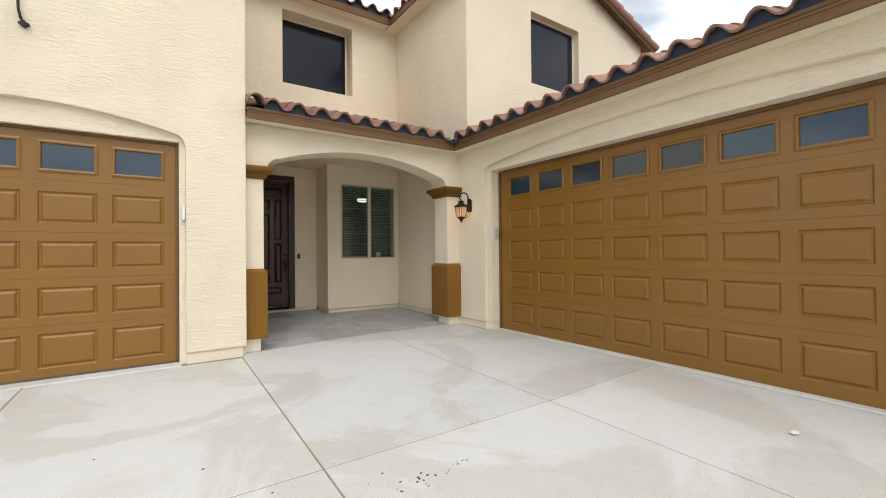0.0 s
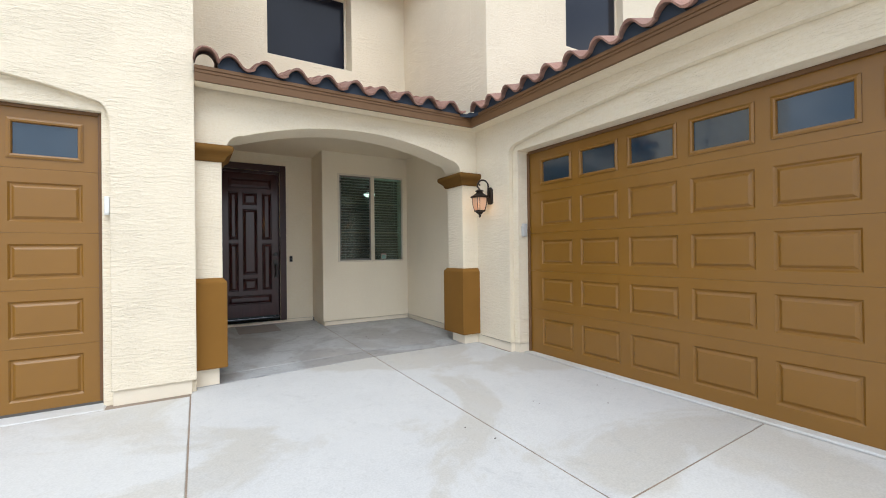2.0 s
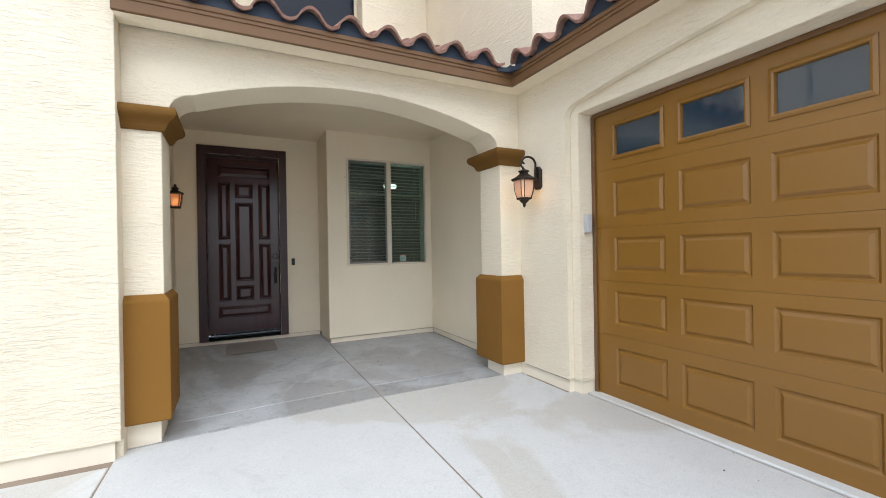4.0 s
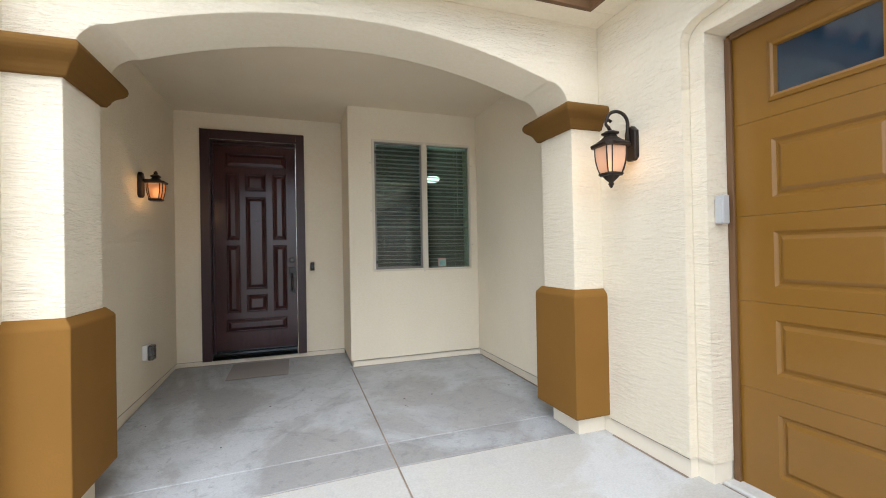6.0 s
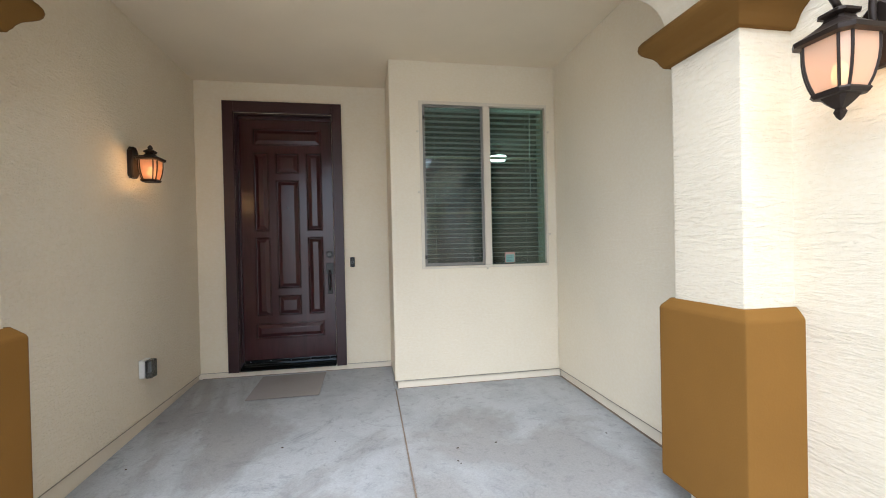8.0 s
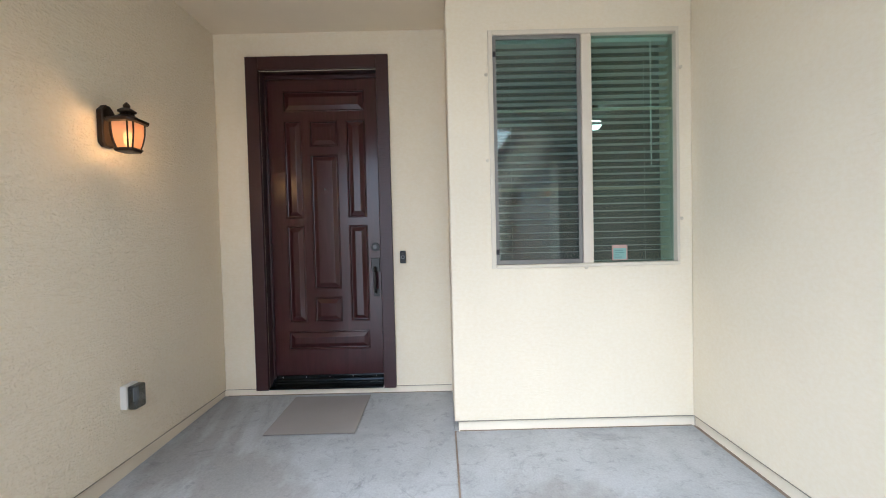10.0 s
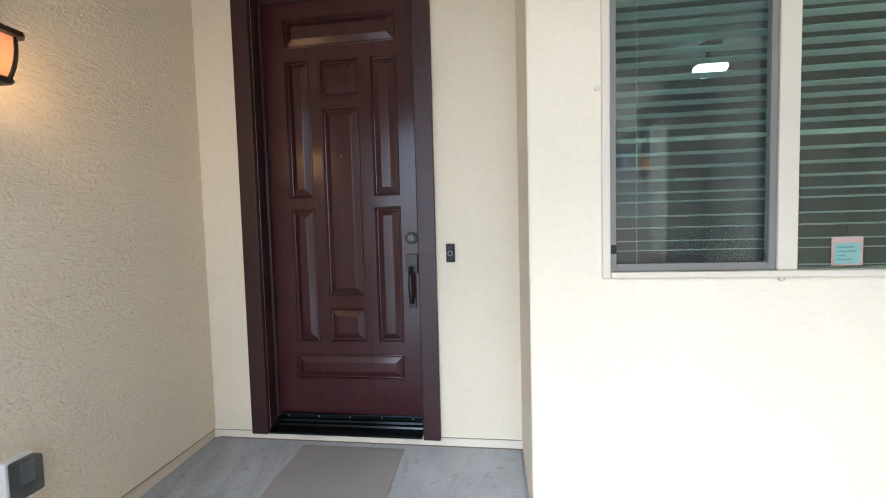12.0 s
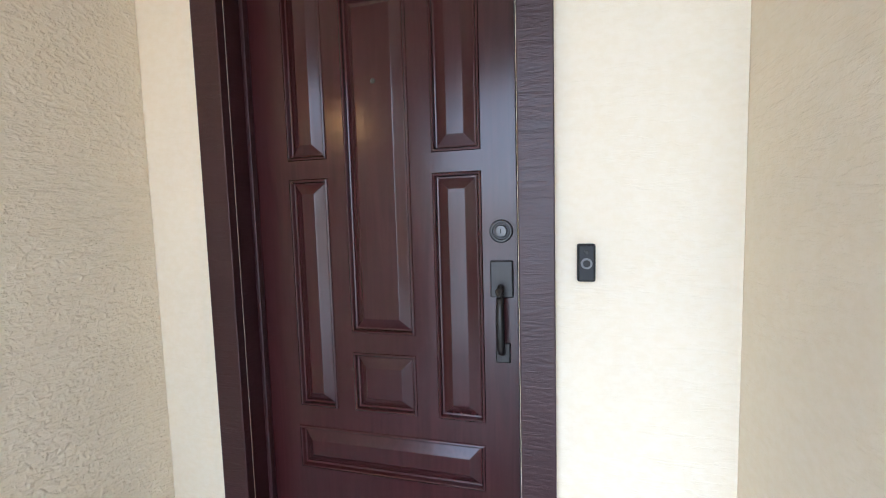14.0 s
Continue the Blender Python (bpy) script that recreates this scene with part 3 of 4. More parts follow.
RISE, COURSE, TLEN = math.sin(math.atan(SLOPE)), 0.36, 0.43


def tile_z(s):
    """Height of the S-shaped tile across its width, s from 0 to 1."""
    if s < 0.62:
        return 0.082 * math.sin(math.pi * s / 0.62) ** 0.8
    return -0.022 * math.sin(math.pi * (s - 0.62) / 0.38)


def tile_mesh():
    bm = bmesh.new()
    n = 12
    across = [(i / n) for i in range(n + 1)]
    top0 = [(0.0, s * PITCH * 1.02, tile_z(s)) for s in across]
    loops = []
    for along, lift in ((0.0, 0.0), (TLEN, -0.012)):
        upper = [(u, along, z + lift) for _, u, z in top0]
        lower = [(u, along, z + lift - 0.022) for _, u, z in reversed(top0)]
        loops.append(upper + lower)
    rings(bm, loops)
    return finish("roof_tile", bm, TILE)


TILE_MESH = tile_mesh()


def lay_tiles(parent, origin, along, across, cols, courses, keep=None):
    """Tiles as pieces: along runs up the slope, across runs along the eave."""
    a = Vector(along).normalized()
    u = Vector(across).normalized()
    if u.cross(a).z < 0:
        u = -u
    n = u.cross(a)
    base = base_of(parent)
    for c in range(cols):
        for r in range(courses):
            at = Vector(origin) + u * (c * PITCH + random.uniform(-0.004, 0.004)) + a * (r * COURSE) + n * (0.018 * (1 if r else 0.4) + random.uniform(-0.003, 0.003))
            if keep is not None and not keep(at):
                continue
            ob = new("roof_tile", TILE_MESH)
            m = Matrix((u, a, n)).transposed().to_4x4()
            m.translation = at - base
            ob.parent = parent
            ob.matrix_local = m @ pose(0, 0, 0, random.uniform(-0.7, 0.7), 0, random.uniform(-0.5, 0.5))


def tile_sheet(origin, along, across, width, courses):
    """The tiles of a far roof, joined."""
    a, u = Vector(along).normalized(), Vector(across).normalized()
    n = u.cross(a)
    if n.z < 0:
        n = -n
    o = Vector(origin)
    bm = bmesh.new()
    cols = int(width / PITCH)
    for r in range(courses):
        row0 = [o + u * (i / 8 * PITCH) + a * (r * COURSE) + n * (tile_z((i % 8) / 8) + 0.022) for i in range(cols * 8 + 1)]
        row1 = [o + u * (i / 8 * PITCH) + a * ((r + 1) * COURSE + 0.02) + n * (tile_z((i % 8) / 8) + 0.002) for i in range(cols * 8 + 1)]
        low0 = [p - n * 0.016 for p in row0]
        strips = [[bm.verts.new(p) for p in line] for line in (low0, row0, row1)]
        for lo, hi in zip(strips, strips[1:]):
            for i in range(len(lo) - 1):
                bm.faces.new((lo[i], lo[i + 1], hi[i + 1], hi[i]))
    return bm


def bird_stop(plan, u0, step, count, z0, zbase, n0, n1):
    """The dark closure under the eave tiles, following their waves."""
    bm = bmesh.new()
    pts = [(u0 + step * (i / 10) * PITCH, zbase + tile_z((i % 10) / 10) - 0.014) for i in range(count * 10 + 1)]
    for (p, a), (q, b) in zip(pts, pts[1:]):
        for n in (n0, n1):
            quad(bm, *(place(u, n, z, plan) for u, z in ((p, z0), (q, z0), (q, b), (p, a))))
        quad(bm, place(p, n0, a, plan), place(q, n0, b, plan), place(q, n1, b, plan), place(p, n1, a, plan))
        quad(bm, place(p, n0, z0, plan), place(q, n0, z0, plan), place(q, n1, z0, plan), place(p, n1, z0, plan))
    bmesh.ops.remove_doubles(bm, verts=bm.verts, dist=0.0003)
    return bm


FX, FY, FZ = 4.181, 5.757, 2.795      # inner corner of the fascias, and their lower edge
TZ = 2.978                            # base line of the eave tiles

# porch roof
roof = thing("roof_porch", (2.8, FY, FZ), "low porch roof of brown clay S-tiles with brown fascia", "roof", "", "structure")
part("fascia", cube(XL + 0.002, FX + 0.029, FY, FY + 0.03, FZ, 2.8915, 0.001), FASCIA, roof)
part("fascia_strip", cube(XL + 0.002, FX - 0.006, FY - 0.006, FY - 0.0002, 2.866, 2.8915, 0.001), FASCIA, roof)
part("drip_edge", cube(XL + 0.002, FX - 0.012, FY - 0.014, FY + 0.03, 2.892, 2.928, 0.006), FASCIA, roof)
part("soffit", cube(XL + 0.002, XG, FY + 0.031, YA, FZ + 0.010, FZ + 0.03), STUCCO, roof, "cream stucco soffit")
part("bird_stop", bird_stop(("x", FY), 1.397, 1, 9, 2.929, TZ, 0.0, 0.03), BIRDSTOP, roof, "dark slate closure under the tiles")
dz = SLOPE * (YW - FY)
bm = bmesh.new()
rings(bm, [[(x, FY + 0.035, 2.93), (x, YW, 2.93 + dz), (x, YW, 2.90 + dz), (x, FY + 0.035, 2.90)] for x in (XL, UPX)])
part("roof_deck", bm, BIRDSTOP, roof)
lay_tiles(roof, (1.397, FY - 0.055, TZ - 0.010), (0, 1, SLOPE), (1, 0, 0), 9, 7, lambda p: p.y < YW - 0.3)
bm = bmesh.new()
loops = []
for y, z, k in ((FY - 0.075, TZ - 0.02, 1.0), (FY + 0.40, TZ + 0.12, 0.94)):
    arc = [(XL + 0.095 + 0.105 * k * math.cos(a), y, z + 0.125 * k * math.sin(a)) for a in [math.pi * i / 10 for i in range(11)]]
    inner = [(XL + 0.095 + 0.088 * k * math.cos(a), y, z + 0.108 * k * math.sin(a)) for a in [math.pi * i / 10 for i in range(10, -1, -1)]]
    loops.append(arc + inner)
rings(bm, loops)
part("rake_tile", bm, TILE, roof, "rounded clay end tile", True)

# garage roof
roof = thing("roof_garage", (FX, 2.5, FZ), "garage roof of brown clay S-tiles with brown fascia", "roof", "", "structure")
part("fascia", cube(FX, FX + 0.03, -1.9, FY - 0.0005, FZ, 2.8915, 0.001), FASCIA, roof)
part("fascia_strip", cube(FX - 0.006, FX - 0.0002, -1.9, FY - 0.0065, 2.866, 2.8915, 0.001), FASCIA, roof)
part("drip_edge", cube(FX - 0.014, FX + 0.03, -1.9, FY - 0.016, 2.892, 2.928, 0.006), FASCIA, roof)
part("soffit", cube(FX + 0.031, XG, -1.9, FY + 0.03, FZ + 0.010, FZ + 0.03), STUCCO, roof, "cream stucco soffit")
part("bird_stop", bird_stop(("y", FX), FY - 0.06, -1, 25, 2.929, TZ, 0.0, 0.03), BIRDSTOP, roof, "dark slate closure under the tiles")
bm = bmesh.new()
dx = 2.9
rings(bm, [[(FX + 0.035, y, 2.93), (FX + dx, y, 2.93 + SLOPE * dx), (FX + dx, y, 2.90 + SLOPE * dx), (FX + 0.035, y, 2.90)] for y in (-1.9, UPY)])
part("roof_deck", bm, BIRDSTOP, roof)
bm = bmesh.new()
rings(bm, [[(FX + dx, y, 2.93 + SLOPE * dx), (10.4, y, 2.93), (10.4, y, 2.90), (FX + dx, y, 2.90 + SLOPE * dx)] for y in (-1.9, UPY)])
part("roof_deck", bm, BIRDSTOP, roof)
lay_tiles(roof, (FX - 0.055, FY - 0.06, TZ - 0.010), (1, 0, SLOPE), (0, -1, 0), 25, 8)
bm = bmesh.new()
tube(bm, [(FX + dx, y, 3.02 + SLOPE * dx) for y in (UPY, 2.0, -1.9)], 0.09, 10)
part("ridge", bm, TILE, roof)
part("valley_flashing", cube(FX - 0.05, FX + 0.30, FY - 0.05, FY + 0.02, 2.929, 2.965, 0.01), BIRDSTOP, roof)
bm = bmesh.new()
rings(bm, [[(FX - 0.17, FY - 0.015, z), (FX - 0.05, FY - 0.05, z), (FX - 0.015, FY - 0.17, z), (FX - 0.015, FY - 0.015, z)] for z in (2.898, 2.936)])
part("valley_tray", bm, BIRDSTOP, roof, "dark metal tray in the valley corner")

# upper roofs
roof = thing("roof_upper_back", (2.8, 7.86, 5.708), "upper eave with brown fascia and clay tiles", "roof", "", "structure")
part("fascia", cube(XL - 0.6, 4.15, 7.86, 7.89, 5.708, 5.838, 0.004), FASCIA, roof)
part("soffit", cube(XL - 0.6, 4.16, 7.891, YW + 0.3, 5.723, 5.738), STUCCO, roof)
part("bird_stop", bird_stop(("x", 7.86), XL - 0.5, 1, 15, 5.838, 5.888, 0.0, 0.03), BIRDSTOP, roof)
ob = part("roof_tiles", tile_sheet((XL - 0.5, 7.81, 5.878), (0, 1, 0.33), (1, 0, 0), 4.6, 10), TILE, roof)
ob["kind"] = "stuff"
roof = thing("roof_upper_front", (6.95, 5.58, 5.708), "tiled gable roof over the garage wing with brown rake boards", "roof", "", "structure")
MIDX = (UPX + UPX1) / 2
part("fascia", cube(4.15, 4.18, 5.58, 7.859, 5.708, 5.838, 0.004), FASCIA, roof)
part("soffit", cube(4.181, UPX, 5.58, YW + 0.3, 5.723, 5.738), STUCCO, roof)
for sx in (-1, 1):
    bm = bmesh.new()
    end = 2.775
    loops = []
    for y in (5.58, 5.615):
        loops.append([(MIDX + sx * end, y, 5.68), (MIDX, y, 5.68 + end * 0.323), (MIDX, y, 5.82 + end * 0.323), (MIDX + sx * end, y, 5.82)])
    rings(bm, loops)
    part("rake_board", bm, FASCIA, roof)
    bm = bmesh.new()
    loops = []
    for y in (5.616, 11.9):
        loops.append([(MIDX + sx * end, y, 5.77), (MIDX, y, 5.77 + end * 0.323), (MIDX, y, 5.81 + end * 0.323), (MIDX + sx * end, y, 5.81)])
    rings(bm, loops)
    part("roof_deck", bm, FASCIA, roof)
    o = (MIDX + sx * (end + 0.05), 5.57 if sx > 0 else 11.8, 5.81)
    ob = part("roof_tiles", tile_sheet(o, (-sx, 0, 0.323), (0, sx, 0), 6.2, 8), TILE, roof)
    ob["kind"] = "stuff"
    bm = bmesh.new()
    for r in range(8):
        d0, d1 = end - r * 0.345 + 0.04, end - (r + 1) * 0.345 - 0.02
        tube(bm, [(MIDX + sx * d0, 5.58, 5.835 + (end - d0) * 0.323), (MIDX + sx * d1, 5.58, 5.81 + (end - d1) * 0.323)], [0.085, 0.07], 10)
    part("rake_tile", bm, TILE, roof)
roof = thing("roof_left", (-1.7, 6.0, 6.1), "flat closing roof of the side block", "roof", "", "structure")
part("roof_deck", cube(-4.9, XL - 0.02, YL - 0.3, 12.1, 6.101, 6.24), FASCIA, roof)

# ---- garage doors ----
def dish(bm, plan, u0, u1, z0, z1, steps, n=0.0, fill=True):
    """A moulded panel: rings of (inset, depth) inside a rectangle."""
    loops = []
    for k, d in steps:
        loops.append([place(u, n + d, z, plan) for u, z in ((u0 + k, z0 + k), (u1 - k, z0 + k), (u1 - k, z1 - k), (u0 + k, z1 - k))])
    vs = [[bm.verts.new(p) for p in lp] for lp in loops]
    for a, b in zip(vs, vs[1:]):
        for i in range(4):
            j = (i + 1) % 4
            bm.faces.new((a[i], a[j], b[j], b[i]))
    if fill:
        bm.faces.new(vs[-1])
    if plan[0] == "y":
        bmesh.ops.reverse_faces(bm, faces=bm.faces)
    return bm


def garage_door(name, plan, u0, u1, first, step, cols, z0, z1, rows, label):
    """Five hinged sections of embossed panels, the top one with a row of dark windows."""
    mid = place((u0 + u1) / 2, 0.0, z0, plan)
    door = thing(name, mid, label, "garage door")
    zs = [z0 + 0.012] + [(rows[i][1] + rows[i + 1][0]) / 2 for i in range(4)] + [z1]
    for r in range(5):
        glazed = r == 4
        half = 0.2 if glazed else 0.228
        spans = [(first + step * c - half, first + step * c + half) for c in range(cols)]
        a, b = zs[r] + 0.0008, zs[r + 1] - 0.0008
        holes = [(p, q, rows[r][0], rows[r][1]) for p, q in spans]
        bm = bmesh.new()
        holed(bm, plan, u0, u1, a, b, holes, 0.0)
        ring = ((u0, a), (u1, a), (u1, b), (u0, b))
        for i in range(4):
            (p, q), (s, t) = ring[i], ring[(i + 1) % 4]
            quad(bm, place(p, 0, q, plan), place(s, 0, t, plan), place(s, 0.045, t, plan), place(p, 0.045, q, plan))
        quad(bm, *(place(u, 0.045, z, plan) for u, z in ring))
        bmesh.ops.remove_doubles(bm, verts=bm.verts, dist=0.0002)
        section = part("section", bm, GDOOR, door)
        for p, q in spans:
            bm = bmesh.new()
            if glazed:
                dish(bm, plan, p, q, rows[r][0], rows[r][1], [(0.0, 0.0), (-0.030, -0.001), (-0.030, -0.009), (-0.012, -0.016), (0.0, -0.012), (0.004, 0.0), (0.006, 0.018)], 0.0, False)
                part("window_frame", bm, GDOOR, section, turn=False)
                bm = bmesh.new()
                dish(bm, plan, p, q, rows[r][0], rows[r][1], [(0.0, 0.018), (0.0, 0.012), (0.003, 0.0115)])
                part("pane", bm, DARKGLASS, section, "dark glass pane with the blue sky reflection put into its colour", turn=False)
            else:
                dish(bm, plan, p, q, rows[r][0], rows[r][1], [(0.0, 0.0), (0.003, 0.0), (0.016, 0.0130), (0.026, 0.0130), (0.044, 0.0), (0.047, -0.0008)])
                part("panel", bm, GDOOR, section, turn=False)
    lo, hi = place(u0, -0.004, z0 - 0.03, plan), place(u1, 0.04, z0 + 0.012, plan)
    part("bottom_seal", cube(min(lo[0], hi[0]), max(lo[0], hi[0]), min(lo[1], hi[1]), max(lo[1], hi[1]), lo[2], hi[2], 0.004), SEAL, door, "grey rubber seal")
    return door


garage_door("garage_door_single", ("x", 6.0), LG0 - 0.02, LG1 + 0.02, 0.185, -0.567, 4, 0.022, 2.47,
            [(0.115, 0.455), (0.608, 0.905), (1.07, 1.355), (1.525, 1.842), (2.055, 2.31)], "golden brown single garage door with raised panels and windows")
garage_door("garage_door_double", ("y", 4.625), RG0 - 0.02, RG1 + 0.02, 4.785, -0.557, 8, 0.035, 2.425,
            [(0.165, 0.475), (0.662, 0.935), (1.09, 1.37), (1.53, 1.822), (2.03, 2.268)], "golden brown double garage door with raised panels and windows")

# brown door stops around the garage openings
bm = cube(4.602, 4.622, RG1 - 0.035, RG1 - 0.002, 0.05, 2.40, 0.004)
box(bm, 4.602, 4.622, RG0 + 0.002, RG1 - 0.036, 2.385, 2.418, 0.004)
structure("trim_garage_double", bm, FASCIA, "brown weatherstrip trim around the double garage door", "trim")
bm = cube(LG1 - 0.03, LG1 - 0.002, 5.975, 5.995, 0.05, 2.446, 0.004)
box(bm, LG0 + 0.002, LG1 - 0.031, 5.975, 5.995, 2.42, 2.446, 0.004)
structure("trim_garage_single", bm, FASCIA, "brown weatherstrip trim around the single garage door", "trim")

# ---- front door ----
door = thing("door_1", (1.99, 8.88, 0.21), "closed dark espresso front door with raised panels", "door", "", "structure")
PX = [(1.690, 1.832), (1.893, 2.112), (2.180, 2.330)]
PANELS = [
    (1.690, 2.330, 2.308, 2.472), (PX[0][0], PX[0][1], 1.476, 2.242), (PX[2][0], PX[2][1], 1.474, 2.240),
    (PX[1][0], PX[1][1], 2.036, 2.236), (PX[1][0], PX[1][1], 0.912, 1.972), (PX[0][0], PX[0][1], 0.650, 1.416),
    (PX[2][0], PX[2][1], 0.650, 1.414), (PX[1][0], PX[1][1], 0.650, 0.848), (1.680, 2.326, 0.430, 0.580)]
LP = ("x", 8.888)
L0, L1, LZ0, LZ1 = 1.556, 2.436, 0.214, 2.586
bm = bmesh.new()
holed(bm, LP, L0, L1, LZ0, LZ1, PANELS, 0.0)
ring = ((L0, LZ0), (L1, LZ0), (L1, LZ1), (L0, LZ1))
for i in range(4):
    (p, q), (r, s) = ring[i], ring[(i + 1) % 4]
    quad(bm, place(p, 0, q, LP), place(r, 0, s, LP), place(r, 0.045, s, LP), place(p, 0.045, q, LP))
quad(bm, *(place(u, 0.045, z, LP) for u, z in ring))
bmesh.ops.remove_doubles(bm, verts=bm.verts, dist=0.0002)
leaf = part("leaf", bm, LEAF, door)
for a, b, c, d in PANELS:
    bm = bmesh.new()
    dish(bm, LP, a, b, c, d, [(0.0, 0.0), (0.002, -0.004), (0.007, -0.006), (0.010, -0.003), (0.013, 0.008), (0.018, 0.009), (0.047, -0.004), (0.050, -0.005)])
    part("raised_panel", bm, LEAF, leaf, turn=False)
bm = bmesh.new()
box(bm, 1.458, 1.553, 8.768, 8.80, 0.150, 2.694, 0.003)
part("casing_left", bm, CASE, door, "rough-sawn dark casing")
part("casing_right", cube(2.444, 2.536, 8.768, 8.80, 0.150, 2.694, 0.003), CASE, door, "rough-sawn dark casing")
part("casing_head", cube(1.5535, 2.4435, 8.768, 8.80, 2.594, 2.694, 0.003), CASE, door, "rough-sawn dark casing")
bm = cube(1.5535, 1.5555, 8.80, 8.94, 0.16, 2.59)
box(bm, 1.557, 1.572, 8.862, 8.886, 0.215, 2.57, 0.003)
part("jamb", bm, CASE, door)
bm = cube(2.4365, 2.4385, 8.80, 8.94, 0.16, 2.59)
part("jamb", bm, CASE, door)
part("head_jamb", cube(1.557, 2.436, 8.80, 8.94, 2.587, 2.591), CASE, door)
part("stop", cube(1.573, 2.436, 8.862, 8.886, 2.556, 2.585, 0.003), CASE, door)
bm = bmesh.new()
prof = [(8.775, 0.152), (8.775, 0.163), (8.80, 0.172), (8.832, 0.176), (8.838, 0.186), (8.86, 0.188), (8.864, 0.20), (8.93, 0.203), (8.93, 0.152)]
rings(bm, [[(x, y, z) for y, z in prof] for x in (1.5575, 2.4345)])
part("threshold", bm, SILL, door, "dark glossy metal threshold")
bm = cube(1.58, 2.43, 8.868, 8.886, 0.204, 0.232, 0.004)
sweep = part("door_sweep", bm, SILL, door, "dark metal door sweep")
for i in range(5):
    bm = bmesh.new()
    bmesh.ops.create_icosphere(bm, subdivisions=1, radius=0.004, matrix=Matrix.Translation((1.63 + i * 0.185, 8.867, 0.218)))
    part("screw", bm, SILVER, sweep)


def knob(bm, x, y, z, profile, n=20):
    """A turned piece whose axis points out of the door: (radius, distance from the face)."""
    loops = [[(x + r * math.cos(2 * math.pi * i / n), y - d, z + r * math.sin(2 * math.pi * i / n)) for i in range(n)] for r, d in profile]
    return rings(bm, loops)


part("peephole", knob(bmesh.new(), 2.004, 8.886, 1.700, [(0.008, 0.0), (0.008, 0.004), (0.005, 0.006)], 12), LOCK, door)
bolt = part("deadbolt", knob(bmesh.new(), 2.386, 8.888, 1.236, [(0.034, 0.0), (0.034, 0.009), (0.031, 0.013), (0.025, 0.013), (0.0235, 0.010), (0.020, 0.010)]), LOCK, door, "round dark deadbolt")
part("keyway", knob(bmesh.new(), 2.386, 8.878, 1.236, [(0.019, 0.0), (0.019, 0.008), (0.016, 0.011), (0.009, 0.012)]), STEEL, bolt, "dull steel key cylinder")
part("key_slot", cube(2.3845, 2.3875, 8.8652, 8.8660, 1.230, 1.243), BLACKP, bolt)
handle = part("handle_plate", cube(2.352, 2.419, 8.876, 8.888, 1.042, 1.150, 0.004), LOCK, door, "dark bronze handle set")
part("thumb_latch", tube(bmesh.new(), [(2.385, 8.876, 1.072), (2.385, 8.850, 1.076), (2.385, 8.828, 1.068), (2.385, 8.815, 1.056)], [0.008, 0.010, 0.013, 0.006]), LOCK, handle)
part("grip", tube(bmesh.new(), [(2.385, 8.880, 1.052), (2.385, 8.842, 1.048), (2.385, 8.830, 1.020), (2.385, 8.832, 0.96), (2.385, 8.836, 0.91), (2.385, 8.850, 0.888), (2.385, 8.878, 0.878)], [0.010, 0.011, 0.012, 0.013, 0.012, 0.011, 0.010]), LOCK, handle, "", True)
part("lower_plate", cube(2.364, 2.408, 8.878, 8.888, 0.845, 0.905, 0.004), LOCK, handle)

# ---- doorbell ----
bell = thing("doorbell", (2.612, 8.80, 1.15), "small black video doorbell on the stucco", "doorbell")
part("body", cube(2.590, 2.634, 8.772, 8.7985, 1.108, 1.204, 0.005), BLACKP, bell)
part("face", cube(2.594, 2.630, 8.7695, 8.7725, 1.112, 1.200, 0.001), BLACKP, bell)
bm = knob(bmesh.new(), 2.612, 8.7695, 1.155, [(0.0140, 0.0), (0.0140, 0.003), (0.0098, 0.003)])
part("button_ring", bm, STEEL, bell)
part("button", knob(bmesh.new(), 2.612, 8.7695, 1.155, [(0.009, 0.0), (0.009, 0.004), (0.007, 0.005)]), BLACKP, bell)
part("lens", knob(bmesh.new(), 2.612, 8.7695, 1.184, [(0.006, 0.0), (0.006, 0.003), (0.004, 0.004)], 12), LOCK, bell)

# ---- window by the door ----
win = thing("window_1", (3.79, YW, WZ0), "almond vinyl sliding window with grille and insect screen", "window", "", "structure")
fw = 0.028
bm = cube(WX0, WX0 + fw, YW - 0.012, YW + 0.07, WZ0, WZ1, 0.003)
part("frame_side", bm, VINYL, win)
part("frame_side", cube(WX1 - 0.018, WX1, YW - 0.012, YW + 0.07, WZ0, WZ1, 0.003), VINYL, win)
part("frame_head", cube(WX0 + fw, WX1 - 0.018, YW - 0.012, YW + 0.07, WZ1 - fw, WZ1, 0.003), VINYL, win)
part("window_sill", cube(WX0 + fw, WX1 - 0.018, YW - 0.018, YW + 0.07, WZ0, WZ0 + 0.022, 0.003), VINYL, win)
part("mullion", cube(3.783, 3.846, YW - 0.006, YW + 0.065, WZ0 + 0.022, WZ1 - fw, 0.004), VINYL, win)
sx0, sx1, sz0, sz1 = WX0 + fw, 3.780, WZ0 + 0.024, WZ1 - fw - 0.002
bm = bmesh.new()
for a, b, c, d in ((sx0, sx0 + 0.022, sz0, sz1), (sx1 - 0.022, sx1, sz0, sz1), (sx0 + 0.022, sx1 - 0.022, sz0, sz0 + 0.026), (sx0 + 0.022, sx1 - 0.022, sz1 - 0.022, sz1)):
    box(bm, a, b, YW - 0.002, YW + 0.010, c, d, 0.002)
scr = part("screen_frame", bm, SCREENFRAME, win, "grey metal screen frame")
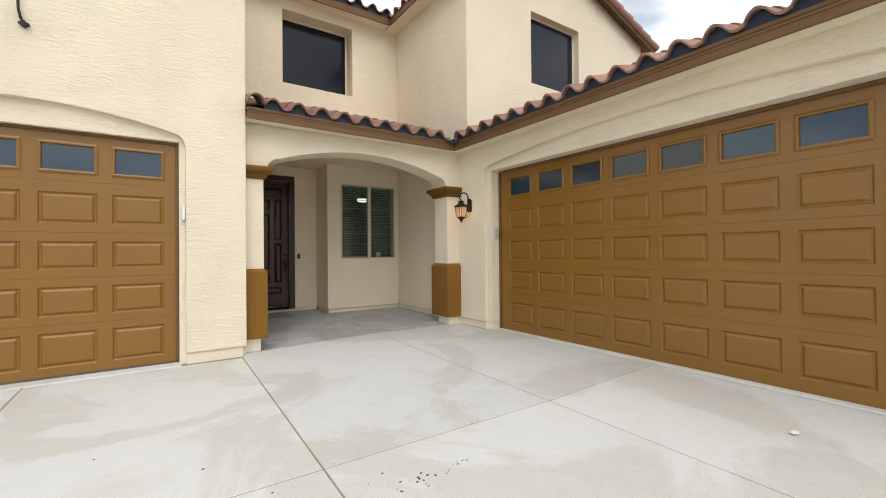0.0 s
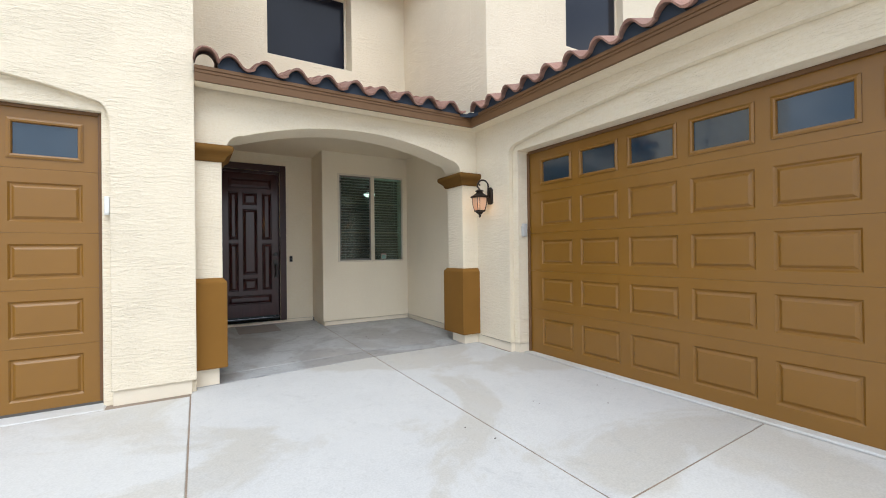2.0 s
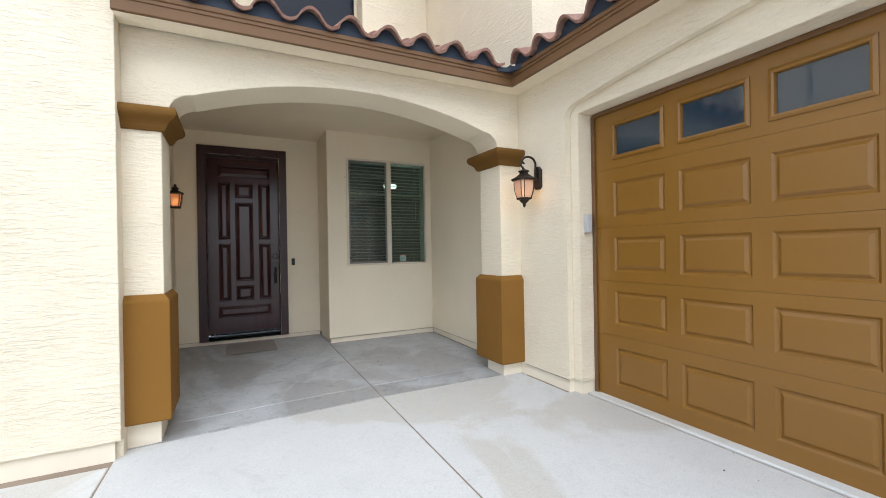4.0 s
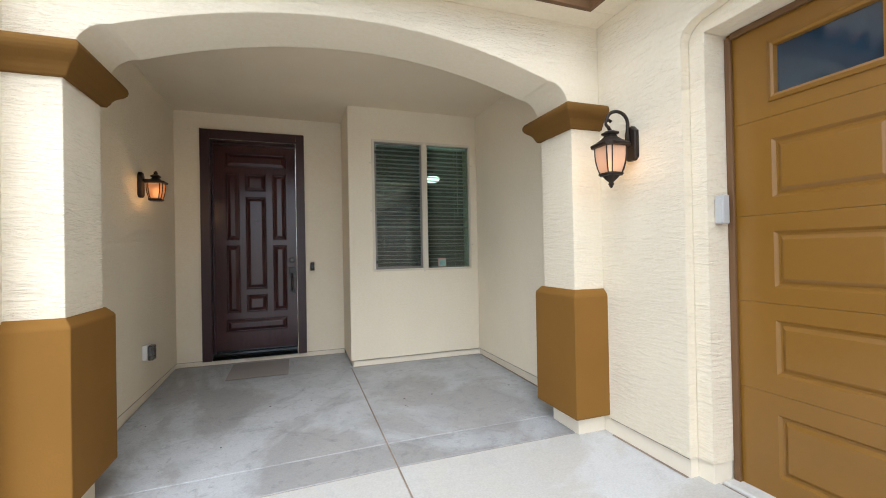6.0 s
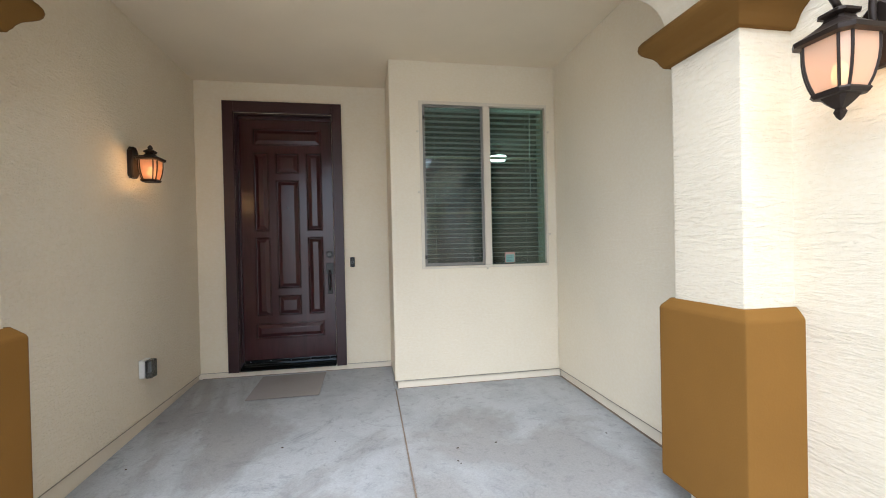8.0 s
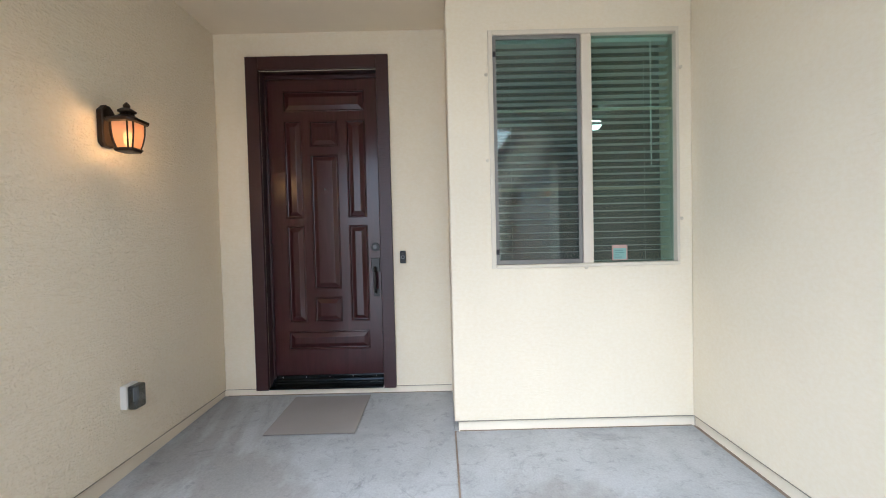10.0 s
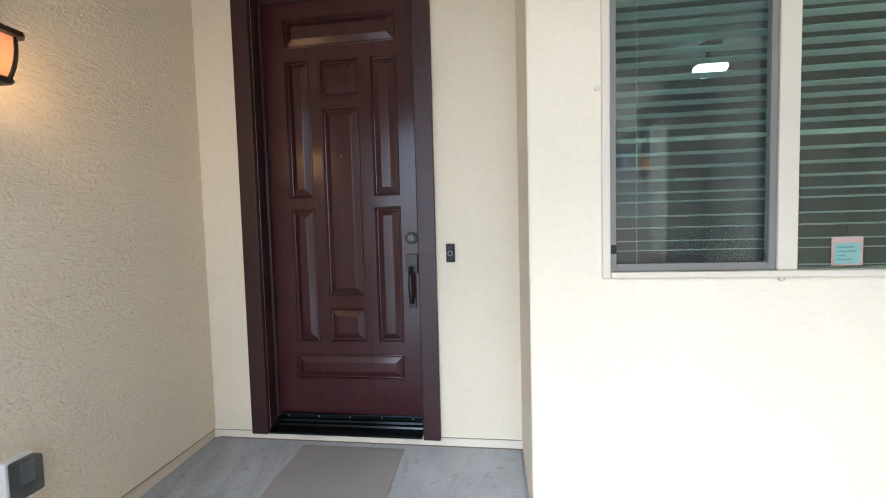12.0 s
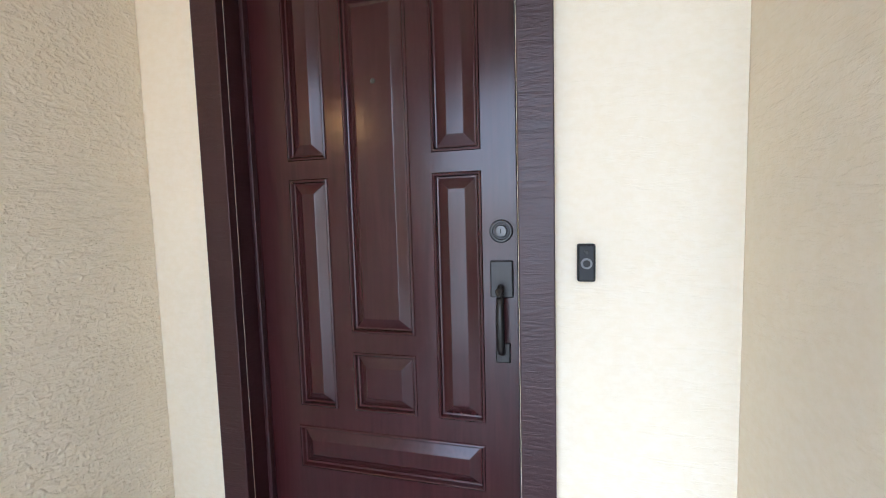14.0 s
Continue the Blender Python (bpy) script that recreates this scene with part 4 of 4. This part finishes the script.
part("screen", cube(sx0 + 0.022, sx1 - 0.022, YW + 0.004, YW + 0.0045, sz0 + 0.026, sz1 - 0.022), SCREEN, scr, "fine grey insect screen")
for z in (1.20, 2.40):
    part("clip", cube(sx0 - 0.004, sx0 + 0.02, YW - 0.008, YW - 0.0025, z - 0.016, z + 0.016, 0.002), BLACKP, scr)
for x0, x1 in ((sx0, 3.783), (3.846, WX1 - 0.018)):
    pane = part("pane", cube(x0, x1, YW + 0.030, YW + 0.034, WZ0 + 0.022, WZ1 - fw), GLASS, win, "green-tinted glass")
    pane.visible_shadow = False
    for z in (1.580, 2.066):
        part("muntin", cube(x0 + 0.001, x1 - 0.001, YW + 0.036, YW + 0.044, z - 0.008, z + 0.008, 0.002), VINYL, win)
for x, z in ((4.388, 2.30), (4.388, 1.38), (3.80, 1.092), (3.205, 2.28), (3.205, 1.76)):
    part("screen_bolt", knob(bmesh.new(), x, YW, z, [(0.011, 0.0), (0.010, 0.006), (0.004, 0.009)], 10), VINYL, win)
st = thing("window_sticker", (4.018, YW + 0.0288, 1.17), "small square faded teal sticker on the glass", "sticker")
part("edge", cube(3.970, 4.066, YW + 0.0280, YW + 0.0296, 1.130, 1.226), STICKEREDGE, st)
part("print", cube(3.978, 4.058, YW + 0.0272, YW + 0.0279, 1.136, 1.206), STICKER, st)
for k, w in ((0, 0.052), (1, 0.060), (2, 0.026), (3, 0.044)):
    part("line", cube(3.986, 3.986 + w, YW + 0.0266, YW + 0.0271, 1.190 - k * 0.014, 1.194 - k * 0.014), STICKERINK, st)

blind = thing("window_blind", (3.79, YW + 0.13, 2.5), "white horizontal slat blind lowered behind the window", "blind")
part("headrail", cube(WX0 + 0.02, WX1 - 0.02, YW + 0.075, YW + 0.125, WZ1 - 0.05, WZ1 - 0.012, 0.004), SLAT, blind)
bm = bmesh.new()
sl = [(-0.023, 0.006), (-0.012, 0.0075), (0.0, 0.008), (0.012, 0.0075), (0.023, 0.006)]
prof = [(y, z) for y, z in sl] + [(y, z - 0.0022) for y, z in reversed(sl)]
rings(bm, [[(x, y, z) for y, z in prof] for x in (WX0 + 0.018, WX1 - 0.016)])
SLATMESH = finish("slat", bm, SLAT)
count = 31
for i in range(count):
    ob = new("slat", SLATMESH)
    ob.parent = blind
    z = 1.130 + i * (WZ1 - 0.06 - 1.130) / (count - 1)
    ob.matrix_local = Matrix.Translation(Vector((0, YW + 0.100, z)) - blind.location) @ pose(0, 0, 0, -5 + random.uniform(-1, 1), random.uniform(-0.12, 0.12), 0)
for x in (3.36, 3.79, 4.20):
    part("cord", tube(bmesh.new(), [(x, YW + 0.075, 1.13), (x, YW + 0.075, 2.49)], 0.0012, 5), SLAT, blind)
part("bottom_rail", cube(WX0 + 0.018, WX1 - 0.016, YW + 0.080, YW + 0.120, 1.102, 1.118, 0.003), SLAT, blind)
part("wand", tube(bmesh.new(), [(4.24, YW + 0.066, 1.72), (4.24, YW + 0.068, 2.49)], 0.0045, 6), SLAT, blind)

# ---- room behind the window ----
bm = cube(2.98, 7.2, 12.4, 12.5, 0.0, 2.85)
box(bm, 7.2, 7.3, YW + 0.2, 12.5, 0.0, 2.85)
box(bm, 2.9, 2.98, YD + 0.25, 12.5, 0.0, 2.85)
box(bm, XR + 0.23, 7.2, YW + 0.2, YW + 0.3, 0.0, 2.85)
structure("wall_room", bm, DIMROOM, "walls of the room behind the window, dimness put into dark grey paint", "wall")
structure("floor_room", cube(3.02, 7.3, YW + 0.21, 12.5, 0.0, 0.09), DIMROOM, "floor of the room behind the window, dark grey to look dim", "floor")
structure("ceiling_room", cube(2.98, 7.2, YW + 0.3, 12.4, 2.76, 2.85), DIMROOM, "ceiling of the room behind the window, dark grey to look dim", "ceiling")
lamp = thing("ceiling_light", (4.66, 10.45, 2.76), "lit white glass ceiling light in the dim room", "light")
part("shade", lathe(bmesh.new(), 4.66, 10.45, [(0.04, 2.50), (0.10, 2.51), (0.13, 2.55), (0.125, 2.58)], 24), COOLBULB, lamp, "glowing white glass bowl", True)
part("canopy", lathe(bmesh.new(), 4.66, 10.45, [(0.08, 2.585), (0.03, 2.60), (0.03, 2.70), (0.09, 2.74), (0.09, 2.759)], 16), BRONZE, lamp)


# ---- wall lanterns ----
CUT = [math.radians(45 + 90 * q + d) for q in range(4) for d in (-10, 10)]


def octagon(cx, cy, r, z):
    """A square with cut corners, seen from above."""
    return [(cx + r * math.cos(a), cy + r * math.sin(a), z) for a in CUT]


def stack(cx, cy, profile):
    return rings(bmesh.new(), [octagon(cx, cy, r, z) for r, z in profile])


def panes_and_ribs(p, cx, cy, levels, rib, glass):
    """Curved glass between thin ribs; levels: (radius, z) from the bottom up."""
    for i in range(8):
        bm = bmesh.new()
        j = (i + 1) % 8
        for k in (0.0, -0.003):
            for (r0, z0), (r1, z1) in zip(levels, levels[1:]):
                lo, hi = octagon(cx, cy, r0 + k, z0), octagon(cx, cy, r1 + k, z1)
                quad(bm, lo[i], lo[j], hi[j], hi[i])
        bmesh.ops.remove_doubles(bm, verts=bm.verts, dist=0.0001)
        pane = part("glass", bm, glass, p, "frosted amber glass", True)
        pane.visible_shadow = False
        part("rib", tube(bmesh.new(), [octagon(cx, cy, r + 0.001, z)[i] for r, z in levels], rib, 6), BRONZE, p)


def lantern(cx, cy, wall_x, z0, tall, label):
    """z0: lower rim of the glass. tall: the one hung from a scroll arm with a pendant finial."""
    side = 1 if wall_x > cx else -1
    p = thing("wall_lantern", (wall_x, cy, z0 + 0.1), label, "lantern", "porch lanterns")
    top = z0 + (0.165 if tall else 0.138)
    rise = 0.066 if tall else 0.042
    R = 0.088 if tall else 0.070
    brim = 0.024 if tall else 0.020
    low = 0.052 if tall else 0.042
    levels = [(low + (R - low) * math.sin(math.pi / 2 * min(1.0, 0.1 + i / 5)) ** 0.75, z0 + (top - z0) * i / 6) for i in range(7)]
    panes_and_ribs(p, cx, cy, levels, 0.0042, LAMPGLASS if tall else AMBERGLASS)
    part("roof", stack(cx, cy, [(R + 0.004, top - 0.010), (R + brim, top - 0.006), (R + brim + 0.002, top + 0.008), (R * 0.98, top + rise * 0.33), (R * 0.72, top + rise * 0.55), (R * 0.48, top + rise * 0.79), (R * 0.40, top + rise)]), BRONZE, p, "dark bronze hexagonal roof")
    part("vent_cap", stack(cx, cy, [(R * 0.40, top + rise + 0.0005), (R * 0.58, top + rise + 0.006), (R * 0.58, top + rise + 0.014), (R * 0.25, top + rise + 0.028)]), BRONZE, p)
    part("rim", stack(cx, cy, [(low * 0.8, z0 - 0.016), (low + 0.012, z0 - 0.014), (low + 0.020, z0 - 0.004), (low + 0.018, z0 + 0.002), (low * 0.8, z0 + 0.005)]), BRONZE, p)
    if tall:
        part("pendant", stack(cx, cy, [(low * 0.98, z0 - 0.0125), (low * 0.7, z0 - 0.03), (0.02, z0 - 0.046), (0.012, z0 - 0.052), (0.017, z0 - 0.062), (0.010, z0 - 0.078), (0.002, z0 - 0.088)]), BRONZE, p)
        arm = [(cx, cy, top + 0.094)]
        arm += [(cx - side * 0.012, cy, top + 0.112), (cx - side * 0.030, cy, top + 0.128), (cx - side * 0.030, cy, top + 0.148), (cx - side * 0.010, cy, top + 0.160), (cx + side * 0.008, cy, top + 0.148)]
        part("scroll", tube(bmesh.new(), arm, [0.011, 0.010, 0.009, 0.009, 0.008, 0.010], 8), BRONZE, p, "", True)
        hoop = []
        for i in range(13):
            a = math.pi * (1.0 - i / 12)
            hoop.append((cx + side * 0.055 + side * 0.080 * math.cos(a), cy, top + 0.145 + 0.070 * math.sin(a)))
        hoop += [(wall_x - side * 0.045, cy, top + 0.10), (wall_x - side * 0.04, cy, top + 0.04), (wall_x - side * 0.02, cy, top + 0.01)]
        part("arm", tube(bmesh.new(), hoop, 0.0105, 8), BRONZE, p, "curved iron arm", True)
        plate = (z0 + 0.085, z0 + 0.295)
    else:
        part("finial", lathe(bmesh.new(), cx, cy, [(0.012, top + rise + 0.028), (0.017, top + rise + 0.038), (0.010, top + rise + 0.050), (0.002, top + rise + 0.058)], 8), BRONZE, p)
        bm = bmesh.new()
        box(bm, min(cx, wall_x), max(cx, wall_x) if side > 0 else cx, cy - 0.012, cy + 0.012, top + 0.010, top + 0.030, 0.004)
        part("arm", bm, BRONZE, p)
        plate = (z0 + 0.012, z0 + 0.222)
    bm = bmesh.new()
    w = 0.044
    za, zb = plate
    outline = [(-w, za + 0.02), (-w + 0.02, za), (w - 0.02, za), (w, za + 0.02), (w, zb - 0.03), (w - 0.03, zb), (-w + 0.03, zb), (-w, zb - 0.03)]
    face = wall_x - side * 0.030
    loops = [[(wall_x, cy + u, z) for u, z in outline], [(face + side * 0.006, cy + u, z) for u, z in outline]]
    mz = (za + zb) / 2
    loops.append([(face, cy + u * 0.86, mz + (z - mz) * 0.93) for u, z in outline])
    rings(bm, loops)
    part("backplate", bm, BRONZE, p, "dark bronze wall plate")
    bm = bmesh.new()
    bmesh.ops.create_uvsphere(bm, u_segments=12, v_segments=8, radius=0.021, matrix=Matrix.Translation((cx, cy, z0 + 0.055)) @ Matrix.Diagonal((1, 1, 1.9, 1)))
    b = part("bulb", bm, BULB, p, "glowing warm bulb", True)
    b.visible_shadow = False
    li = new("lantern_light", bpy.data.lights.new("lantern_light", "POINT"))
    li.location = (cx, cy, z0 + 0.07)
    li.data.energy, li.data.color, li.data.shadow_soft_size = (0.25 if tall else 1.0), (1.0, 0.53, 0.18), 0.05
    return p


lantern(4.224, 5.655, XG, 1.748, True, "dark bronze wall lantern with lit amber glass and scroll arm")
lantern(1.330, 7.725, XL, 1.785, False, "small dark bronze wall lantern with lit amber glass")

# ---- small fixtures ----
out = thing("outdoor_outlet", (XL, 7.80, 0.49), "white weatherproof outlet box with a clear cover", "outlet")
part("box_body", cube(XL + 0.0005, XL + 0.035, 7.745, 7.835, 0.435, 0.560, 0.005), WHITE, out)
part("cover", cube(XL + 0.0355, XL + 0.080, 7.750, 7.832, 0.432, 0.557, 0.010), SMOKE, out, "smoky clear bubble cover")
part("socket", cube(XL + 0.0355, XL + 0.042, 7.79, 7.83, 0.46, 0.535, 0.002), GREYP, out)
key = thing("garage_keypad", (XG + 0.09, RG1, 1.49), "grey plastic keypad box on the garage jamb", "keypad")
part("housing", cube(XG + 0.112, XG + 0.160, RG1 - 0.046, RG1 - 0.001, 1.414, 1.566, 0.006), GREYP, key)
part("lid", cube(XG + 0.105, XG + 0.1115, RG1 - 0.043, RG1 - 0.003, 1.418, 1.545, 0.003), GREYP, key)
key = thing("garage_sensor", (0.585, YL + 0.04, 1.66), "white plastic sensor box on the garage jamb", "sensor")
part("housing", cube(0.566, 0.603, YL + 0.012, YL + 0.0615, 1.588, 1.742, 0.005), WHITE, key)
part("lid", cube(0.569, 0.600, YL + 0.006, YL + 0.0115, 1.600, 1.730, 0.002), WHITE, key)
hook = thing("wall_ornament", (-0.67, YL, 3.5), "black wrought iron ornament on the stucco above the garage", "ornament")
part("rod", tube(bmesh.new(), [(-0.72, YL - 0.03, 4.3), (-0.71, YL - 0.035, 3.9), (-0.705, YL - 0.035, 3.6), (-0.70, YL - 0.04, 3.48), (-0.685, YL - 0.04, 3.40), (-0.672, YL - 0.03, 3.37)], 0.011, 8), IRON, hook, "", True)
bm = bmesh.new()
rings(bm, [[(-0.705, YL - 0.045, 3.355), (-0.665, YL - 0.045, 3.385), (-0.625, YL - 0.045, 3.355), (-0.665, YL - 0.045, 3.325)], [(-0.705, YL, 3.355), (-0.665, YL, 3.385), (-0.625, YL, 3.355), (-0.665, YL, 3.325)]])
part("foot", bm, IRON, hook)
part("bracket", cube(-0.74, -0.70, YL - 0.04, YL, 4.24, 4.36, 0.004), IRON, hook)

bm = bmesh.new()
rings(bm, [[(x, y, g(y) + k) for x, y in ((1.762, 8.17), (2.338, 8.17), (2.338, 8.765), (1.762, 8.765))] for k in (0.0006, 0.0030)])
mat = thing("doormat", (2.05, 8.47, g(8.47)), "thin plain grey-brown doormat before the front door", "doormat")
part("pad", bm, MAT, mat)
for x0, x1, y0, y1 in ((1.762, 2.338, 8.165, 8.1695), (1.762, 2.338, 8.7655, 8.770)):
    bm = bmesh.new()
    rings(bm, [[(x, y, g(y) + k) for x, y in ((x0, y0), (x1, y0), (x1, y1), (x0, y1))] for k in (0.0006, 0.0034)])
    part("edge_binding", bm, MAT, mat)

# ---- concrete slabs, with open joints ----
def lean(x, y):
    """The joint beside the single garage is laid slightly askew."""
    return 0.014 * (y - 2.8) if abs(x - 1.12) < 0.03 else 0.0


def slab_mesh(x0, x1, y0, y1, k=0.004, drop=0.004, lift=0.0):
    bm = bmesh.new()
    loops = []
    for inset, d in ((0.0, -0.12), (0.0, -drop), (k, 0.0)):
        corners = ((x0 + inset, y0 + inset), (x1 - inset, y0 + inset), (x1 - inset, y1 - inset), (x0 + inset, y1 - inset))
        loops.append([(x + lean(x, y), y, g(y, x) + d + lift) for x, y in corners])
    rings(bm, loops)
    return bm


JW = 0.005
drive = thing("driveway", (1.2, 2.0, -0.05), "pale grey concrete driveway in panels with open joints", "driveway", "", "structure")
xs = [-4.5, -2.52, -0.67, 1.12, 2.97, 4.52]
ys = [-9.0, -6.8, -3.6, -0.39, 2.815, 6.02]
for i in range(5):
    for j in range(5):
        x0, x1, y0, y1 = xs[i] + JW, xs[i + 1] - JW, ys[j] + JW, ys[j + 1] - JW
        if i < 3 and j == 4:
            y1 = 5.80
        if i == 4 and j == 4:
            y1 = 6.02 - JW
        part("concrete_slab", slab_mesh(x0, x1, y0, y1), APRONSHADE if i > 2 and j == 4 else DRIVE, drive)
part("concrete_slab", slab_mesh(4.532, 4.665, -1.35, 5.23, 0.01, 0.01, 0.012), DRIVE, drive)
part("concrete_slab", slab_mesh(LG0 - 0.02, LG1 + 0.02, 5.812, 6.05, 0.01, 0.01, 0.006), DRIVE, drive)
bm = bmesh.new()
for xa, xb in zip(xs, xs[1:-1] + [4.66]):
    for ya, yb in zip(ys, ys[1:]):
        quad(bm, *((x + lean(x, y), y, g(y, x) - 0.0042) for x, y in ((xa, ya), (xb, ya), (xb, yb), (xa, yb))))
for xa, xb in ((1.18, 2.97), (2.97, 4.66)):
    quad(bm, *((x, y, g(y, x) - 0.0055) for x, y in ((xa, 6.02), (xb, 6.02), (xb, 8.81), (xa, 8.81))))
part("joint_filler", bm, JOINT, drive, "dirt in the joints")

porch = thing("floor_porch", (2.8, 7.3, 0.06), "stained concrete porch floor with open joints, porch shade put into its colour", "floor", "", "structure")
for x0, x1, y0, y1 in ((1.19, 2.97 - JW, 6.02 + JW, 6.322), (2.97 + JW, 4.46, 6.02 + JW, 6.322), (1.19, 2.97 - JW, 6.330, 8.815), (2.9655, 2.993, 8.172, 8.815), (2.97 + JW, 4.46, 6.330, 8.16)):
    part("concrete_slab", slab_mesh(x0, x1, y0, y1), PORCHSHADE, porch)

# ---- litter on the driveway ----
bm = bmesh.new()
rng = random.Random(5)
spots = [(1.49, 2.41, 0.10, 14), (1.82, 2.44, 0.05, 5), (1.86, 2.11, 0.06, 4), (1.66, 2.40, 0.10, 6), (1.35, 2.52, 0.2, 4), (2.2, 2.83, 0.02, 3), (2.5, 3.6, 1.2, 10), (2.6, 7.2, 0.8, 6), (3.6, 7.0, 0.3, 3), (4.0, 4.0, 0.5, 5)]
for cx, cy, spread, k in spots:
    for _ in range(k):
        x, y = cx + rng.gauss(0, spread), cy + rng.gauss(0, spread * 0.35)
        r, a = rng.uniform(0.003, 0.011), rng.uniform(0, 6)
        n = 5
        lo = [(x + r * math.cos(a + i * 1.257) * rng.uniform(0.5, 1.3), y + r * math.sin(a + i * 1.257) * rng.uniform(0.4, 1.0), g(y, x) + 0.0006) for i in range(n)]
        rings(bm, [lo, [(x + (p - x) * 0.7, y + (q - y) * 0.7, z + 0.003) for p, q, z in lo]])
tagged(part("leaf_litter", bm, LITTER), "scattered dark bits of dry leaves on the concrete", "litter", "", "stuff")
bm = bmesh.new()
x, y = 3.765, 1.454
gy = g(y, x)
lo = [(x - 0.03, y, gy + 0.001), (x - 0.005, y - 0.025, gy + 0.004), (x + 0.03, y - 0.012, gy + 0.008), (x + 0.026, y + 0.02, gy + 0.006), (x - 0.01, y + 0.024, gy + 0.002)]
rings(bm, [lo, [(p, q, z + 0.003) for p, q, z in lo]])
tagged(part("fallen_petal", bm, PALELEAF), "single pale dry leaf lying on the driveway", "leaf")

# ---- weep screeds and dirt at the foot of the walls ----
def strip(name, mat, label, category, runs):
    bm = bmesh.new()
    for x0, x1, y0, y1, z0, z1 in runs:
        box(bm, x0, x1, y0, y1, z0, z1)
    structure(name, bm, mat, label, category)


strip("trim_screed", SCREED, "thin dark metal weep screed under the stucco", "trim", [
    (XL - 0.015, XL + 0.002, YB + 0.08, YD - 0.004, 0.1525, 0.1565), (XL + 0.003, 1.456, YD - 0.002, YD + 0.018, 0.1525, 0.1565),
    (2.532, NIB - 0.006, YD - 0.002, YD + 0.018, 0.1525, 0.1565), (NIB - 0.001, XR - 0.003, YW - 0.002, YW + 0.02, 0.1525, 0.1565),
    (XR - 0.002, XR + 0.018, YB + 0.08, YW - 0.003, 0.1525, 0.1565), (XG - 0.002, XG + 0.016, RG1 + 0.09, YA - 0.07, 0.1585, 0.1625)])
bm = bmesh.new()
for x0, x1, ya, yb in ((4.398, 4.420, 5.33, 5.90), (XR + 0.006, XR + 0.022, 6.42, 8.14)):
    quad(bm, *((x, y, g(y, x) + 0.0015) for x, y in ((x0, ya), (x1, ya), (x1, yb), (x0, yb))))
for x0, x1, y in ((NIB + 0.03, XR, YW + 0.022), (XL + 0.01, NIB, YD + 0.02)):
    quad(bm, *((x, yy, g(yy, x) + 0.0015) for x, yy in ((x0, y - 0.014), (x1, y - 0.014), (x1, y), (x0, y))))
tagged(part("dirt_line", bm, JOINT), "brown dirt gathered along the foot of the walls", "dirt", "", "stuff")
